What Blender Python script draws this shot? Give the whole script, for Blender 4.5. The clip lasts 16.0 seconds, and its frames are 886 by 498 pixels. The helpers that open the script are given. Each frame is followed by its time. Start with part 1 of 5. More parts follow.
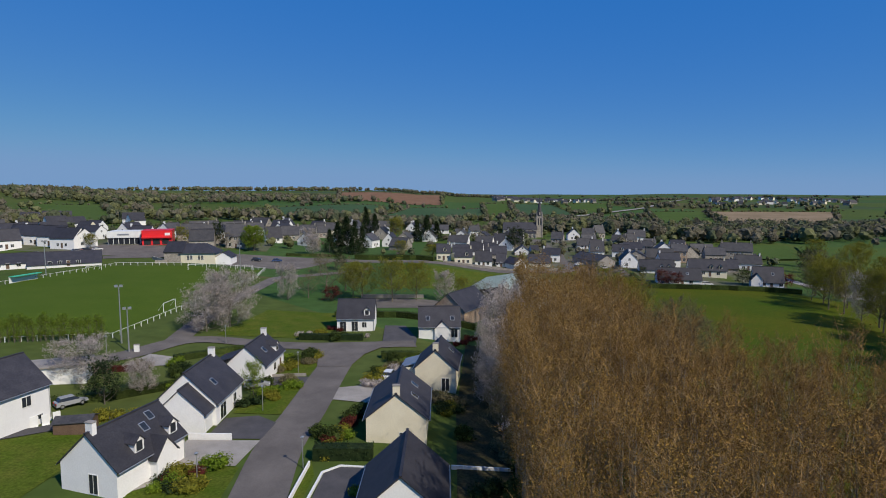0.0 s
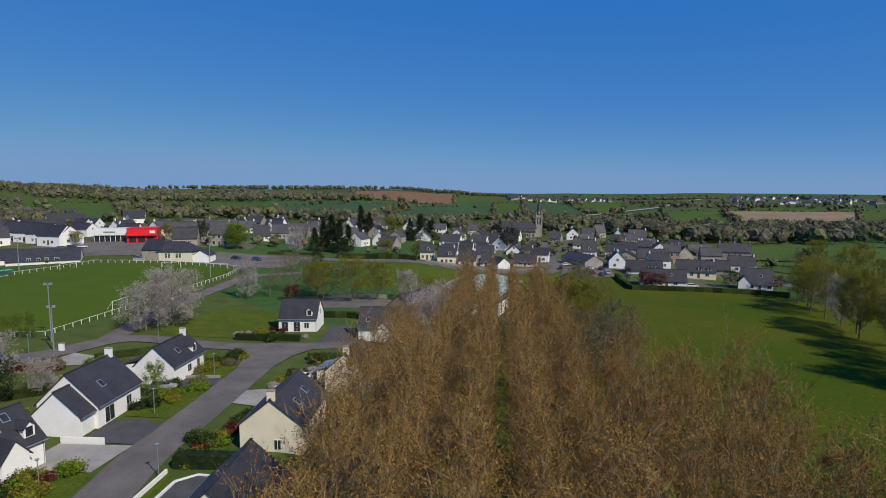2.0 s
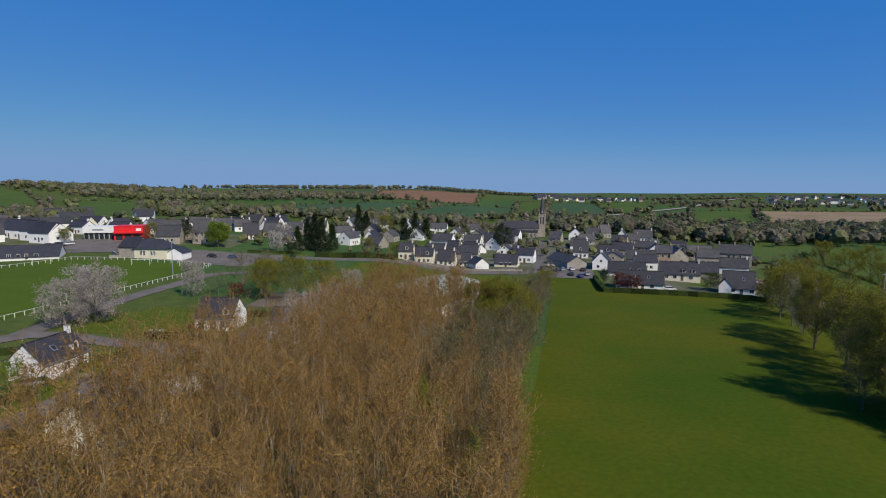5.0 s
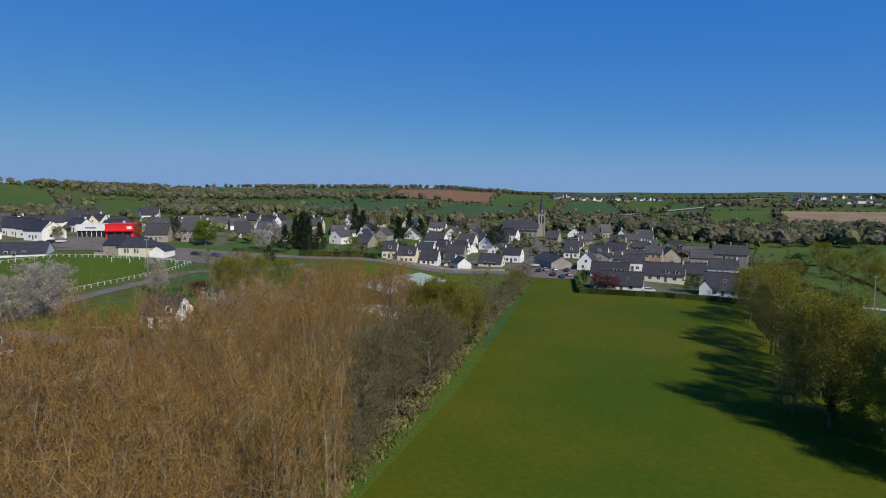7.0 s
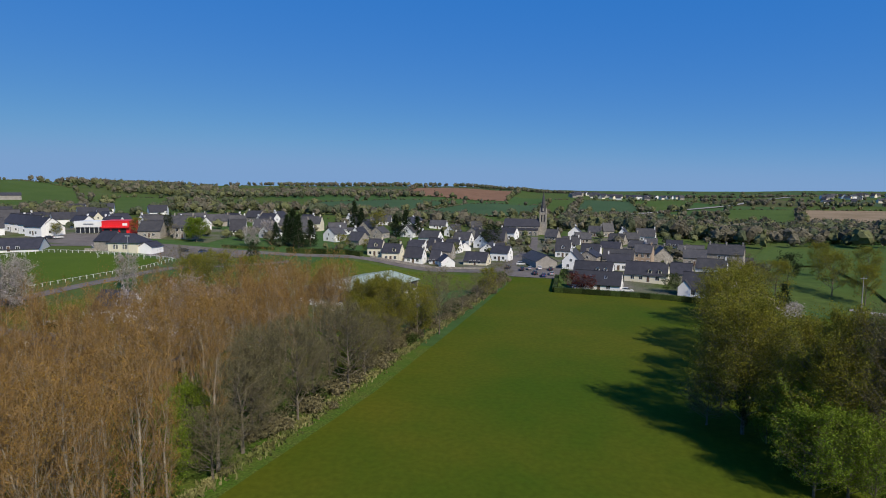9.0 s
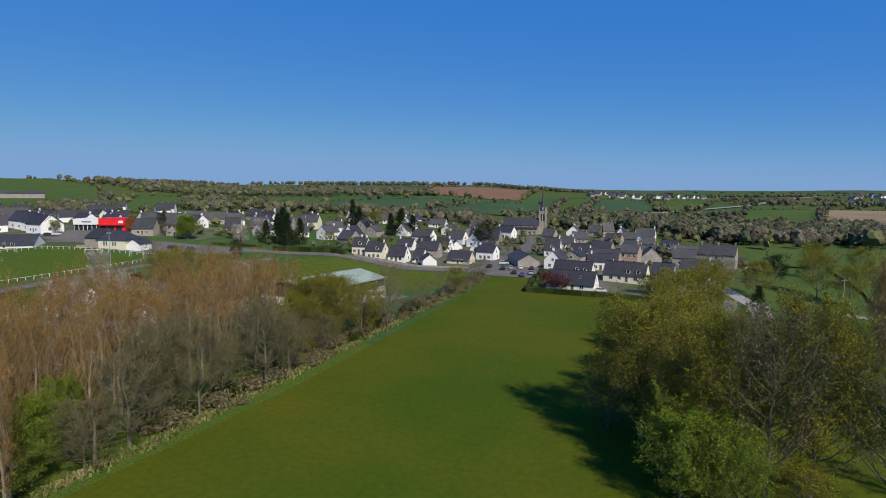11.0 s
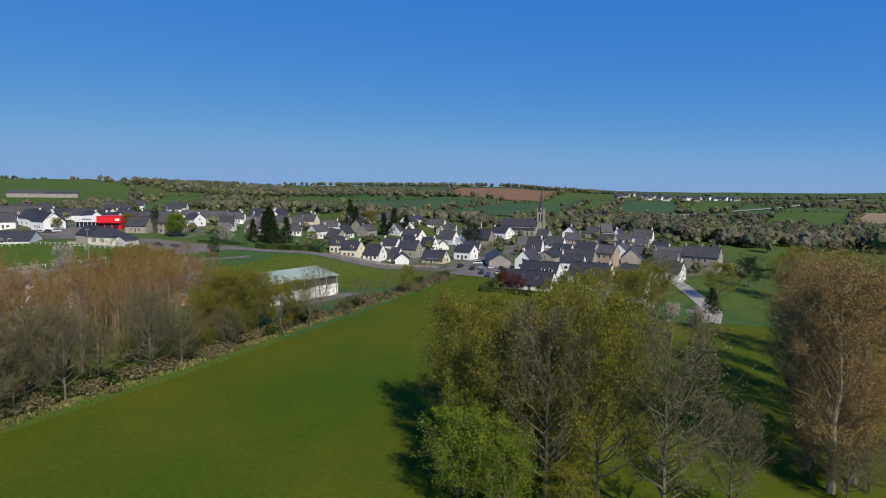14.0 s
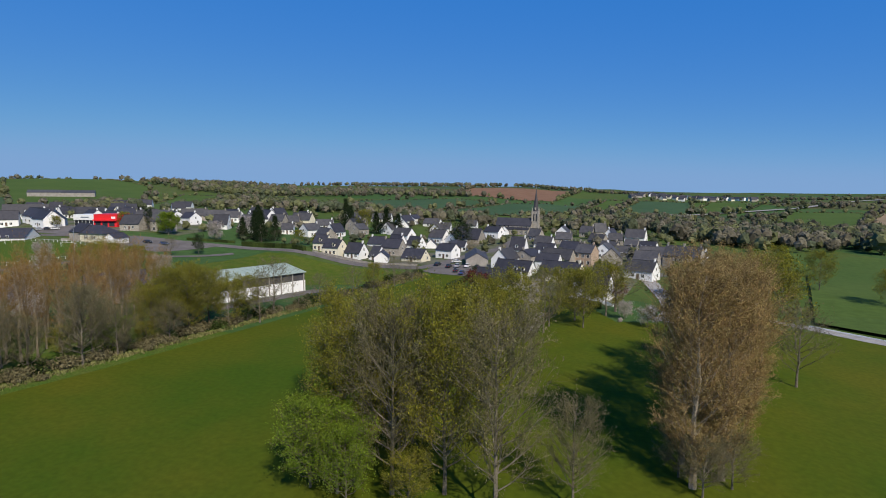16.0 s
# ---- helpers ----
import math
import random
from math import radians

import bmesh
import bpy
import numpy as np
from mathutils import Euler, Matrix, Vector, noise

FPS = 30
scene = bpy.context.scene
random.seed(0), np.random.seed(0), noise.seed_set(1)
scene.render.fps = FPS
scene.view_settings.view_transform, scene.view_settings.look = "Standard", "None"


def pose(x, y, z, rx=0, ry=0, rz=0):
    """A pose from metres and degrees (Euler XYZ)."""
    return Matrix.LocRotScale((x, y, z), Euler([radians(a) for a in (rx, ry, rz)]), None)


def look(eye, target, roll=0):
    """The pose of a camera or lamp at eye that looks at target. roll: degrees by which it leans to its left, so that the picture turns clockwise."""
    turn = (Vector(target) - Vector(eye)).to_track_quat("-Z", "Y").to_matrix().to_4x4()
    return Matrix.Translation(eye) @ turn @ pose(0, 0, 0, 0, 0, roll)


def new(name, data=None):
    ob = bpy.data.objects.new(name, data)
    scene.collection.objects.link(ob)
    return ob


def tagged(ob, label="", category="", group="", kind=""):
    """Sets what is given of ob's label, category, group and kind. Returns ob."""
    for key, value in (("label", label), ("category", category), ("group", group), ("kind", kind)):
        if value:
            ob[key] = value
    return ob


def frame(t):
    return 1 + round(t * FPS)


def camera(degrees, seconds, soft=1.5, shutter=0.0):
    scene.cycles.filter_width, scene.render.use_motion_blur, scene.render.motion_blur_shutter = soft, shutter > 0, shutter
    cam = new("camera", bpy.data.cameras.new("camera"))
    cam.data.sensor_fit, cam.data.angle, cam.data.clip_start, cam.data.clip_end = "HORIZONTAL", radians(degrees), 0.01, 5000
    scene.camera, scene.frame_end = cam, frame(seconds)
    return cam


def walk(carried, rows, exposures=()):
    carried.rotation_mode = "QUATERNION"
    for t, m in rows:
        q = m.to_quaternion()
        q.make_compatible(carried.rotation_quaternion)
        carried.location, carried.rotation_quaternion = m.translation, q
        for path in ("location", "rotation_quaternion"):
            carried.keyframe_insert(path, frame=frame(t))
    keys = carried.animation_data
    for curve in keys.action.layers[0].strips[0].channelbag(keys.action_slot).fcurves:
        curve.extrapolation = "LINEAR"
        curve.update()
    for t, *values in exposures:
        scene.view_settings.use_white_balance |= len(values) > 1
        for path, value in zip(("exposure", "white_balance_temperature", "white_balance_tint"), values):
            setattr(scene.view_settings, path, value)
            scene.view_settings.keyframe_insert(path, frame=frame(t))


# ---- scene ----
cam = camera(75.5, 16.0, soft=1.0)
METRES, EYE, TILT, LEAN, TURN = 150.0, 36.0, -5.5, 0.0, 0.0
ROWS = [
    (0.0, 0.0, 0.0, 0.0, 0.0, 0.0, -0.0),
    (0.5, 0.0293, 0.007, 0.0004, 0.56, -0.11, -0.09),
    (1.0, 0.059, 0.0139, 0.0004, 1.12, -0.21, -0.15),
    (1.5, 0.0891, 0.0206, 0.0006, 1.66, -0.12, -0.19),
    (2.0, 0.1188, 0.0275, 0.001, 2.28, -0.11, -0.3),
    (2.5, 0.1485, 0.0343, 0.0011, 2.89, -0.17, -0.36),
    (3.0, 0.1787, 0.041, 0.0009, 3.52, -0.24, -0.4),
    (3.5, 0.2083, 0.0481, 0.0014, 4.18, -0.23, -0.5),
    (4.0, 0.2386, 0.0552, 0.0016, 4.88, -0.31, -0.57),
    (6.5, 0.3882, 0.0948, 0.0031, 8.18, 0.05, -0.89),
    (7.0, 0.4188, 0.102, 0.0033, 8.79, -0.28, -0.95),
    (7.5, 0.4492, 0.1094, 0.0037, 9.46, -0.4, -1.03),
    (8.0, 0.4796, 0.1167, 0.0039, 10.12, -0.51, -1.1),
    (8.5, 0.5097, 0.1241, 0.004, 10.83, -0.53, -1.19),
    (9.0, 0.5398, 0.1312, 0.0045, 11.54, -0.49, -1.27),
    (11.5, 0.6936, 0.1718, 0.0062, 14.92, -0.63, -1.63),
    (12.0, 0.7242, 0.1807, 0.0063, 15.61, -0.58, -1.7),
    (12.5, 0.7547, 0.1895, 0.0067, 16.19, -0.61, -1.79),
    (13.0, 0.7855, 0.1981, 0.0059, 16.84, -0.62, -1.86),
    (13.5, 0.8159, 0.2066, 0.0058, 17.48, -0.59, -1.95),
    (14.0, 0.8463, 0.2146, 0.0057, 18.21, -0.61, -2.06),
    (14.5, 0.877, 0.2227, 0.0055, 18.71, -0.61, -2.14),
    (15.0, 0.9077, 0.2308, 0.0055, 19.28, -0.66, -2.21),
    (15.5, 0.9383, 0.2382, 0.006, 19.85, -0.64, -2.26),
    (16.0, 0.9691, 0.2459, 0.006, 20.5, -0.68, -2.32),
]
walk(cam, [(t, pose(0, 0, EYE, TILT, LEAN, TURN) @ pose(METRES * x, METRES * y, METRES * z, 90 + pitch, roll, yaw)) for t, x, y, z, yaw, pitch, roll in ROWS],
     exposures=((0.0, -0.13), (4.0, -0.11), (8.0, -0.02), (12.0, 0.07), (16.0, 0.09)))

# ---- sky, sun ----
SUN_AZ = math.atan2(-0.70, 0.71)   # the sun stands to the right, behind the flight
SUN_EL = radians(42)
world = bpy.data.worlds.new("sky")
scene.world = world
world.use_nodes = True
wn = world.node_tree.nodes
sky = wn.new("ShaderNodeTexSky")
sky.sky_type = "NISHITA"
sky.sun_disc = False
sky.sun_elevation = SUN_EL
sky.sun_rotation = math.pi / 2 - SUN_AZ
sky.altitude = 3500
sky.air_density, sky.dust_density, sky.ozone_density = 1.0, 0.0, 2.5
wn["Background"].inputs["Strength"].default_value = 0.10
deep = wn.new("ShaderNodeVectorMath")   # a deep, clear blue
deep.operation = "MULTIPLY_ADD"
deep.inputs[1].default_value, deep.inputs[2].default_value = (0.38, 0.37, 0.23), (-0.10, 1.10, 4.75)
split, joined = wn.new("ShaderNodeSeparateXYZ"), wn.new("ShaderNodeCombineXYZ")
world.node_tree.links.new(sky.outputs[0], deep.inputs[0])
world.node_tree.links.new(deep.outputs[0], split.inputs[0])
for i, most in enumerate((2.0, 3.5, 6.05)):   # a dull, even haze lies along the horizon
    soft = wn.new("ShaderNodeMath")
    soft.operation = "SMOOTH_MIN"
    soft.inputs[1].default_value, soft.inputs[2].default_value = most, 0.9
    world.node_tree.links.new(split.outputs[i], soft.inputs[0])
    world.node_tree.links.new(soft.outputs[0], joined.inputs[i])
world.node_tree.links.new(joined.outputs[0], wn["Background"].inputs["Color"])
sun = new("sun", bpy.data.lights.new("sun", "SUN"))
sun.data.energy, sun.data.angle, sun.data.color = 4.7, radians(0.6), (1.0, 0.91, 0.75)
sun.matrix_world = look((200 * math.cos(SUN_AZ), 200 * math.sin(SUN_AZ), 200 * math.tan(SUN_EL)), (0, 0, 0))
scene.view_settings.exposure = 0.0


# ---- materials ----
def mat(name, c1, c2, scale=0.5, fine=8.0, rough=0.85, bump=0.3, metal=0.0, fine_mix=0.35, per="", spread=0.25, leaf=0.0, depth=0.02):
    """Two colours mixed by coarse stains and fine grain; per: 'object' or 'island' shifts the brightness from piece to piece."""
    m = bpy.data.materials.new(name)
    m.use_nodes = True
    nt = m.node_tree
    n, link = nt.nodes, nt.links.new
    bs = n["Principled BSDF"]
    co = n.new("ShaderNodeTexCoord")
    coarse = n.new("ShaderNodeTexNoise")
    coarse.inputs["Scale"].default_value = scale
    coarse.inputs["Detail"].default_value = 5
    coarse.inputs["Roughness"].default_value = 0.6
    grain = n.new("ShaderNodeTexNoise")
    grain.inputs["Scale"].default_value = fine
    grain.inputs["Detail"].default_value = 4
    for t in (coarse, grain):
        link(co.outputs["Object"], t.inputs["Vector"])
    ramp = n.new("ShaderNodeMapRange")
    ramp.inputs["From Min"].default_value, ramp.inputs["From Max"].default_value = 0.33, 0.67
    link(coarse.outputs["Fac"], ramp.inputs["Value"])
    mix = n.new("ShaderNodeMix")
    mix.data_type = "RGBA"
    mix.inputs["A"].default_value, mix.inputs["B"].default_value = (*c1, 1), (*c2, 1)
    link(ramp.outputs["Result"], mix.inputs["Factor"])
    value = n.new("ShaderNodeMapRange")
    value.inputs["From Min"].default_value, value.inputs["From Max"].default_value = 0.3, 0.7
    value.inputs["To Min"].default_value, value.inputs["To Max"].default_value = 1 - fine_mix, 1 + fine_mix
    link(grain.outputs["Fac"], value.inputs["Value"])
    hsv = n.new("ShaderNodeHueSaturation")
    link(mix.outputs["Result"], hsv.inputs["Color"])
    last = value.outputs["Result"]
    if per:
        src = n.new("ShaderNodeObjectInfo" if per == "object" else "ShaderNodeNewGeometry")
        rnd = src.outputs["Random"] if per == "object" else src.outputs["Random Per Island"]
        mr = n.new("ShaderNodeMapRange")
        mr.inputs["To Min"].default_value, mr.inputs["To Max"].default_value = 1 - spread, 1 + spread
        link(rnd, mr.inputs["Value"])
        mul = n.new("ShaderNodeMath")
        mul.operation = "MULTIPLY"
        link(last, mul.inputs[0])
        link(mr.outputs["Result"], mul.inputs[1])
        last = mul.outputs[0]
    link(last, hsv.inputs["Value"])
    link(hsv.outputs["Color"], bs.inputs["Base Color"])
    bs.inputs["Roughness"].default_value, bs.inputs["Metallic"].default_value = rough, metal
    bs.inputs["Specular IOR Level"].default_value = 0.5 if rough < 0.8 else 0.06 if rough >= 0.93 else 0.25
    if bump:
        bp = n.new("ShaderNodeBump")
        bp.inputs["Strength"].default_value, bp.inputs["Distance"].default_value = bump, depth
        link(grain.outputs["Fac"], bp.inputs["Height"])
        link(bp.outputs["Normal"], bs.inputs["Normal"])
    if leaf:
        bs.inputs["Specular IOR Level"].default_value = 0.08
        tr = n.new("ShaderNodeBsdfTranslucent")
        link(hsv.outputs["Color"], tr.inputs["Color"])
        ms = n.new("ShaderNodeMixShader")
        ms.inputs["Fac"].default_value = leaf
        link(bs.outputs[0], ms.inputs[1])
        link(tr.outputs[0], ms.inputs[2])
        link(ms.outputs[0], n["Material Output"].inputs["Surface"])
    return m


def land_material():
    """Countryside: patches of pasture and crops at field size, with worn and lusher spots."""
    m = mat("countryside", (0.060, 0.090, 0.026), (0.082, 0.098, 0.034), 0.012, 0.3, 0.95, 0.1, fine_mix=0.15)
    n, link = m.node_tree.nodes, m.node_tree.links.new
    co = n.new("ShaderNodeTexCoord")
    warp = n.new("ShaderNodeVectorMath")
    warp.operation = "MULTIPLY"
    warp.inputs[1].default_value = (1 / 190, 1 / 130, 0)
    link(co.outputs["Object"], warp.inputs[0])
    vor = n.new("ShaderNodeTexVoronoi")
    vor.inputs["Scale"].default_value = 1.0
    link(warp.outputs[0], vor.inputs["Vector"])
    ramp = n.new("ShaderNodeValToRGB")
    ramp.color_ramp.interpolation = "CONSTANT"
    e = ramp.color_ramp.elements
    e[0].color = (0.9, 1.0, 0.75, 1)
    for pos, c in ((0.3, (0.7, 1.0, 0.9)), (0.5, (1.0, 1.0, 0.85)), (0.68, (0.75, 0.85, 1.2)), (0.86, (1.25, 0.95, 1.2))):
        x = e.new(pos)
        x.color = (*c, 1)
    e[-1].position = 0.93
    e[-1].color = (2.3, 1.15, 2.2, 1)
    link(vor.outputs["Color"], ramp.inputs["Fac"])
    mul = n.new("ShaderNodeMix")
    mul.data_type, mul.blend_type = "RGBA", "MULTIPLY"
    mul.inputs["Factor"].default_value = 1.0
    mul.clamp_result = False
    old = n["Hue/Saturation/Value"]
    link(old.outputs["Color"], mul.inputs["A"])
    link(ramp.outputs["Color"], mul.inputs["B"])
    link(mul.outputs["Result"], n["Principled BSDF"].inputs["Base Color"])
    return m


M = dict(
    land=land_material(),
    meadow=mat("meadow_grass", (0.043, 0.076, 0.005), (0.080, 0.086, 0.007), 0.03, 1.1, 0.95, 0.12, fine_mix=0.13, depth=0.04),
    pitch=mat("pitch_grass", (0.058, 0.096, 0.010), (0.070, 0.106, 0.013), 0.09, 3.0, 0.95, 0.2, fine_mix=0.12),
    lawn=mat("lawn_grass", (0.055, 0.090, 0.008), (0.090, 0.105, 0.016), 0.25, 3.0, 0.95, 0.3, fine_mix=0.3),
    wood_floor=mat("plantation_floor", (0.050, 0.100, 0.012), (0.085, 0.105, 0.022), 0.3, 3.0, 0.95, 0.5, fine_mix=0.4),
    asphalt=mat("asphalt", (0.110, 0.099, 0.094), (0.160, 0.143, 0.134), 0.2, 14.0, 0.94, 0.2, fine_mix=0.15),
    drive=mat("dark_drive", (0.060, 0.058, 0.062), (0.085, 0.080, 0.085), 0.5, 20.0, 0.9, 0.2, fine_mix=0.15),
    concrete=mat("concrete", (0.24, 0.22, 0.20), (0.33, 0.305, 0.28), 0.4, 9.0, 0.9, 0.25, fine_mix=0.15),
    red_soil=mat("ploughed_soil", (0.165, 0.092, 0.055), (0.21, 0.122, 0.075), 0.03, 0.5, 0.95, 0.3, fine_mix=0.15),
    slate=mat("slate_roof", (0.022, 0.021, 0.027), (0.038, 0.036, 0.043), 0.6, 5.0, 0.65, 0.35, fine_mix=0.25, per="object", spread=0.2),
    slate_old=mat("weathered_slate", (0.036, 0.035, 0.040), (0.066, 0.062, 0.063), 0.5, 4.0, 0.7, 0.4, fine_mix=0.3, per="object", spread=0.25),
    render_white=mat("white_render", (0.80, 0.79, 0.78), (0.73, 0.72, 0.71), 0.35, 6.0, 0.9, 0.15, fine_mix=0.05, per="object", spread=0.06),
    render_cream=mat("cream_render", (0.74, 0.68, 0.53), (0.66, 0.60, 0.46), 0.35, 6.0, 0.9, 0.15, fine_mix=0.05, per="object", spread=0.06),
    stone=mat("granite_stone", (0.24, 0.215, 0.185), (0.37, 0.335, 0.29), 0.9, 3.5, 0.9, 0.6, fine_mix=0.35, per="object", spread=0.15),
    brick=mat("warm_stone", (0.34, 0.24, 0.17), (0.42, 0.32, 0.24), 0.9, 3.5, 0.9, 0.6, fine_mix=0.35),
    trim=mat("white_trim", (0.78, 0.78, 0.76), (0.70, 0.70, 0.68), 1.0, 10, 0.5, 0.0, fine_mix=0.04),
    glass=mat("window_glass", (0.020, 0.024, 0.030), (0.035, 0.040, 0.050), 0.8, 3.0, 0.08, 0.0, fine_mix=0.1),
    door=mat("dark_door", (0.10, 0.06, 0.04), (0.14, 0.09, 0.06), 1.0, 9, 0.6, 0.1, fine_mix=0.15),
    metal=mat("galvanised_metal", (0.38, 0.39, 0.40), (0.46, 0.47, 0.48), 1.0, 9, 0.45, 0.0, 0.7, fine_mix=0.1),
    yard=mat("village_yards", (0.060, 0.085, 0.018), (0.150, 0.135, 0.115), 0.07, 1.5, 0.95, 0.2, fine_mix=0.25),
    green_roof=mat("pale_green_sheet", (0.27, 0.33, 0.27), (0.34, 0.39, 0.33), 0.15, 3.0, 0.6, 0.1, fine_mix=0.08),
    red=mat("red_cladding", (0.62, 0.015, 0.02), (0.70, 0.02, 0.025), 0.3, 5.0, 0.45, 0.0, fine_mix=0.05),
    bark=mat("bark", (0.115, 0.098, 0.076), (0.185, 0.160, 0.125), 0.8, 5.0, 0.95, 0.5, fine_mix=0.35),
    bark_pale=mat("pale_poplar_bark", (0.20, 0.165, 0.12), (0.32, 0.275, 0.21), 0.8, 5.0, 0.95, 0.5, fine_mix=0.35),
    twig_poplar=mat("poplar_twigs", (0.21, 0.125, 0.050), (0.28, 0.175, 0.075), 0.3, 3.0, 0.9, 0.0, fine_mix=0.15, per="island", spread=0.35),
    leaf_poplar=mat("poplar_buds", (0.252, 0.140, 0.034), (0.190, 0.122, 0.030), 0.25, 2.0, 0.8, 0.0, fine_mix=0.15, per="island", spread=0.45, leaf=0.18),
    leaf_olive=mat("young_oak_leaves", (0.225, 0.200, 0.028), (0.165, 0.175, 0.022), 0.25, 2.0, 0.8, 0.0, fine_mix=0.15, per="island", spread=0.4, leaf=0.35),
    leaf_green=mat("spring_leaves", (0.130, 0.205, 0.020), (0.180, 0.230, 0.024), 0.25, 2.0, 0.7, 0.0, fine_mix=0.15, per="island", spread=0.4, leaf=0.35),
    leaf_dark=mat("evergreen_leaves", (0.016, 0.032, 0.012), (0.030, 0.045, 0.016), 0.5, 2.0, 0.7, 0.0, fine_mix=0.2, per="island", spread=0.5, leaf=0.15),
    leaf_hedge=mat("hedge_leaves", (0.035, 0.055, 0.014), (0.060, 0.080, 0.020), 0.5, 2.0, 0.7, 0.0, fine_mix=0.2, per="island", spread=0.5, leaf=0.2),
    leaf_bare=mat("bare_twigs", (0.165, 0.140, 0.080), (0.140, 0.130, 0.062), 0.3, 2.0, 0.9, 0.0, fine_mix=0.2, per="island", spread=0.4, leaf=0.2),
    # far trees: colours made paler and greyer in place of distance haze
    far_brown=mat("far_brown_trees", (0.132, 0.116, 0.084), (0.108, 0.102, 0.070), 0.02, 0.5, 0.9, 0.0, fine_mix=0.2, per="island", spread=0.3, leaf=0.1),
    far_olive=mat("far_olive_trees", (0.100, 0.110, 0.050), (0.128, 0.130, 0.060), 0.02, 0.5, 0.9, 0.0, fine_mix=0.2, per="island", spread=0.3, leaf=0.1),
    far_dark=mat("far_dark_trees", (0.064, 0.077, 0.045), (0.084, 0.096, 0.055), 0.02, 0.5, 0.9, 0.0, fine_mix=0.2, per="island", spread=0.3, leaf=0.1),
    leaf_tan=mat("row_poplar_buds", (0.275, 0.200, 0.080), (0.225, 0.172, 0.066), 0.25, 2.0, 0.8, 0.0, fine_mix=0.15, per="island", spread=0.4, leaf=0.2),
    leaf_red=mat("copper_leaves", (0.12, 0.030, 0.022), (0.08, 0.020, 0.018), 0.3, 2.0, 0.8, 0.0, fine_mix=0.2, per="island", spread=0.4, leaf=0.25),
    blossom=mat("white_blossom", (0.50, 0.44, 0.415), (0.36, 0.31, 0.27), 0.3, 2.0, 0.8, 0.0, fine_mix=0.1, per="island", spread=0.3, leaf=0.3),
)


# ---- mesh helpers ----
def link_mesh(name, verts, faces, material, parent=None, label=""):
    me = bpy.data.meshes.new(name)
    me.from_pydata([tuple(v) for v in verts], [], faces)
    me.materials.append(material)
    ob = new(name, me)
    ob.parent = parent
    return tagged(ob, label)


def part(name, bm, material, parent=None, label=""):
    """Links a bmesh as one mesh object under a thing or a part."""
    bmesh.ops.recalc_face_normals(bm, faces=bm.faces)
    me = bpy.data.meshes.new(name)
    bm.to_mesh(me)
    bm.free()
    me.materials.append(material)
    ob = new(name, me)
    ob.parent = parent
    return tagged(ob, label)


def solid(bm, low, high):
    """Lofts a closed solid between two rings of equally many corners."""
    a = [bm.verts.new(p) for p in low]
    b = [bm.verts.new(p) for p in high]
    k = len(a)
    bm.faces.new(a[::-1])
    bm.faces.new(b)
    for i in range(k):
        bm.faces.new((a[i], a[(i + 1) % k], b[(i + 1) % k], b[i]))


def box(bm, x0, x1, y0, y1, z0, z1):
    ring = ((x0, y0), (x1, y0), (x1, y1), (x0, y1))
    solid(bm, [(*p, z0) for p in ring], [(*p, z1) for p in ring])


def rod(bm, p, q, r0, r1=None, n=6):
    p, q = Vector(p), Vector(q)
    d = (q - p).normalized()
    u = d.orthogonal().normalized()
    w = d.cross(u)
    ring = [u * math.cos(6.2832 * i / n) + w * math.sin(6.2832 * i / n) for i in range(n)]
    solid(bm, [p + c * r0 for c in ring], [q + c * (r0 if r1 is None else r1) for c in ring])


def boxed(*spans):
    bm = bmesh.new()
    for s in spans:
        box(bm, *s)
    return bm


def thing(name, x, y, z, rot=0.0, label="", category="", group="", kind="", scale=1.0):
    e = new(name)
    e.empty_display_size = 0.5
    e.matrix_basis = pose(x, y, z, 0, 0, rot) @ Matrix.Diagonal((scale, scale, scale, 1))
    return tagged(e, label, category, group, kind)


# ---- ground ----
def sm(a):
    a = min(1.0, max(0.0, a))
    return a * a * (3 - 2 * a)


def height(x, y):
    """Height of the ground: a valley meadow, the estate and the pitch on its left bank, hills all round."""
    r = math.hypot(x - 60, y)
    z = 4.2 * sm((30 - x) / 42) + 4.5 * sm((-28 - x) / 80) + 2.2 * sm((y - 228) / 35) - 4.0 * sm((x - 110) / 90)
    z += 3 * sm((y - 320) / 120) + 2.5 * sm((-60 - x) / 90) * sm((y - 200) / 60)
    z += 26 * sm((r - 560) / 800)
    z += 10 * math.exp(-((x + 780) / 250) ** 2 - ((y - 740) / 250) ** 2)
    z += 7 * math.exp(-((x + 100) / 300) ** 2 - ((y - 1400) / 260) ** 2)
    if r > 500:
        far = sm((r - 500) / 900)
        z += far * (9 * noise.noise(Vector((x / 420, y / 420, 3.1))) + 12 * noise.noise(Vector((x / 1300, y / 1300, 7.7))))
    return z


def axis(lo, hi, near_lo, near_hi, step):
    vals, v, s = [], near_lo, step
    while v > lo:
        s *= 1.12
        v -= s
        vals.append(max(v, lo))
    vals = vals[::-1] + list(np.arange(near_lo, near_hi, step))
    v, s = near_hi, step
    while v < hi:
        vals.append(v)
        s *= 1.12
        v += s
    return vals + [hi]


GX, GY = axis(-4400, 4500, -150, 230, 5.0), axis(-1500, 4700, 0, 340, 5.0)


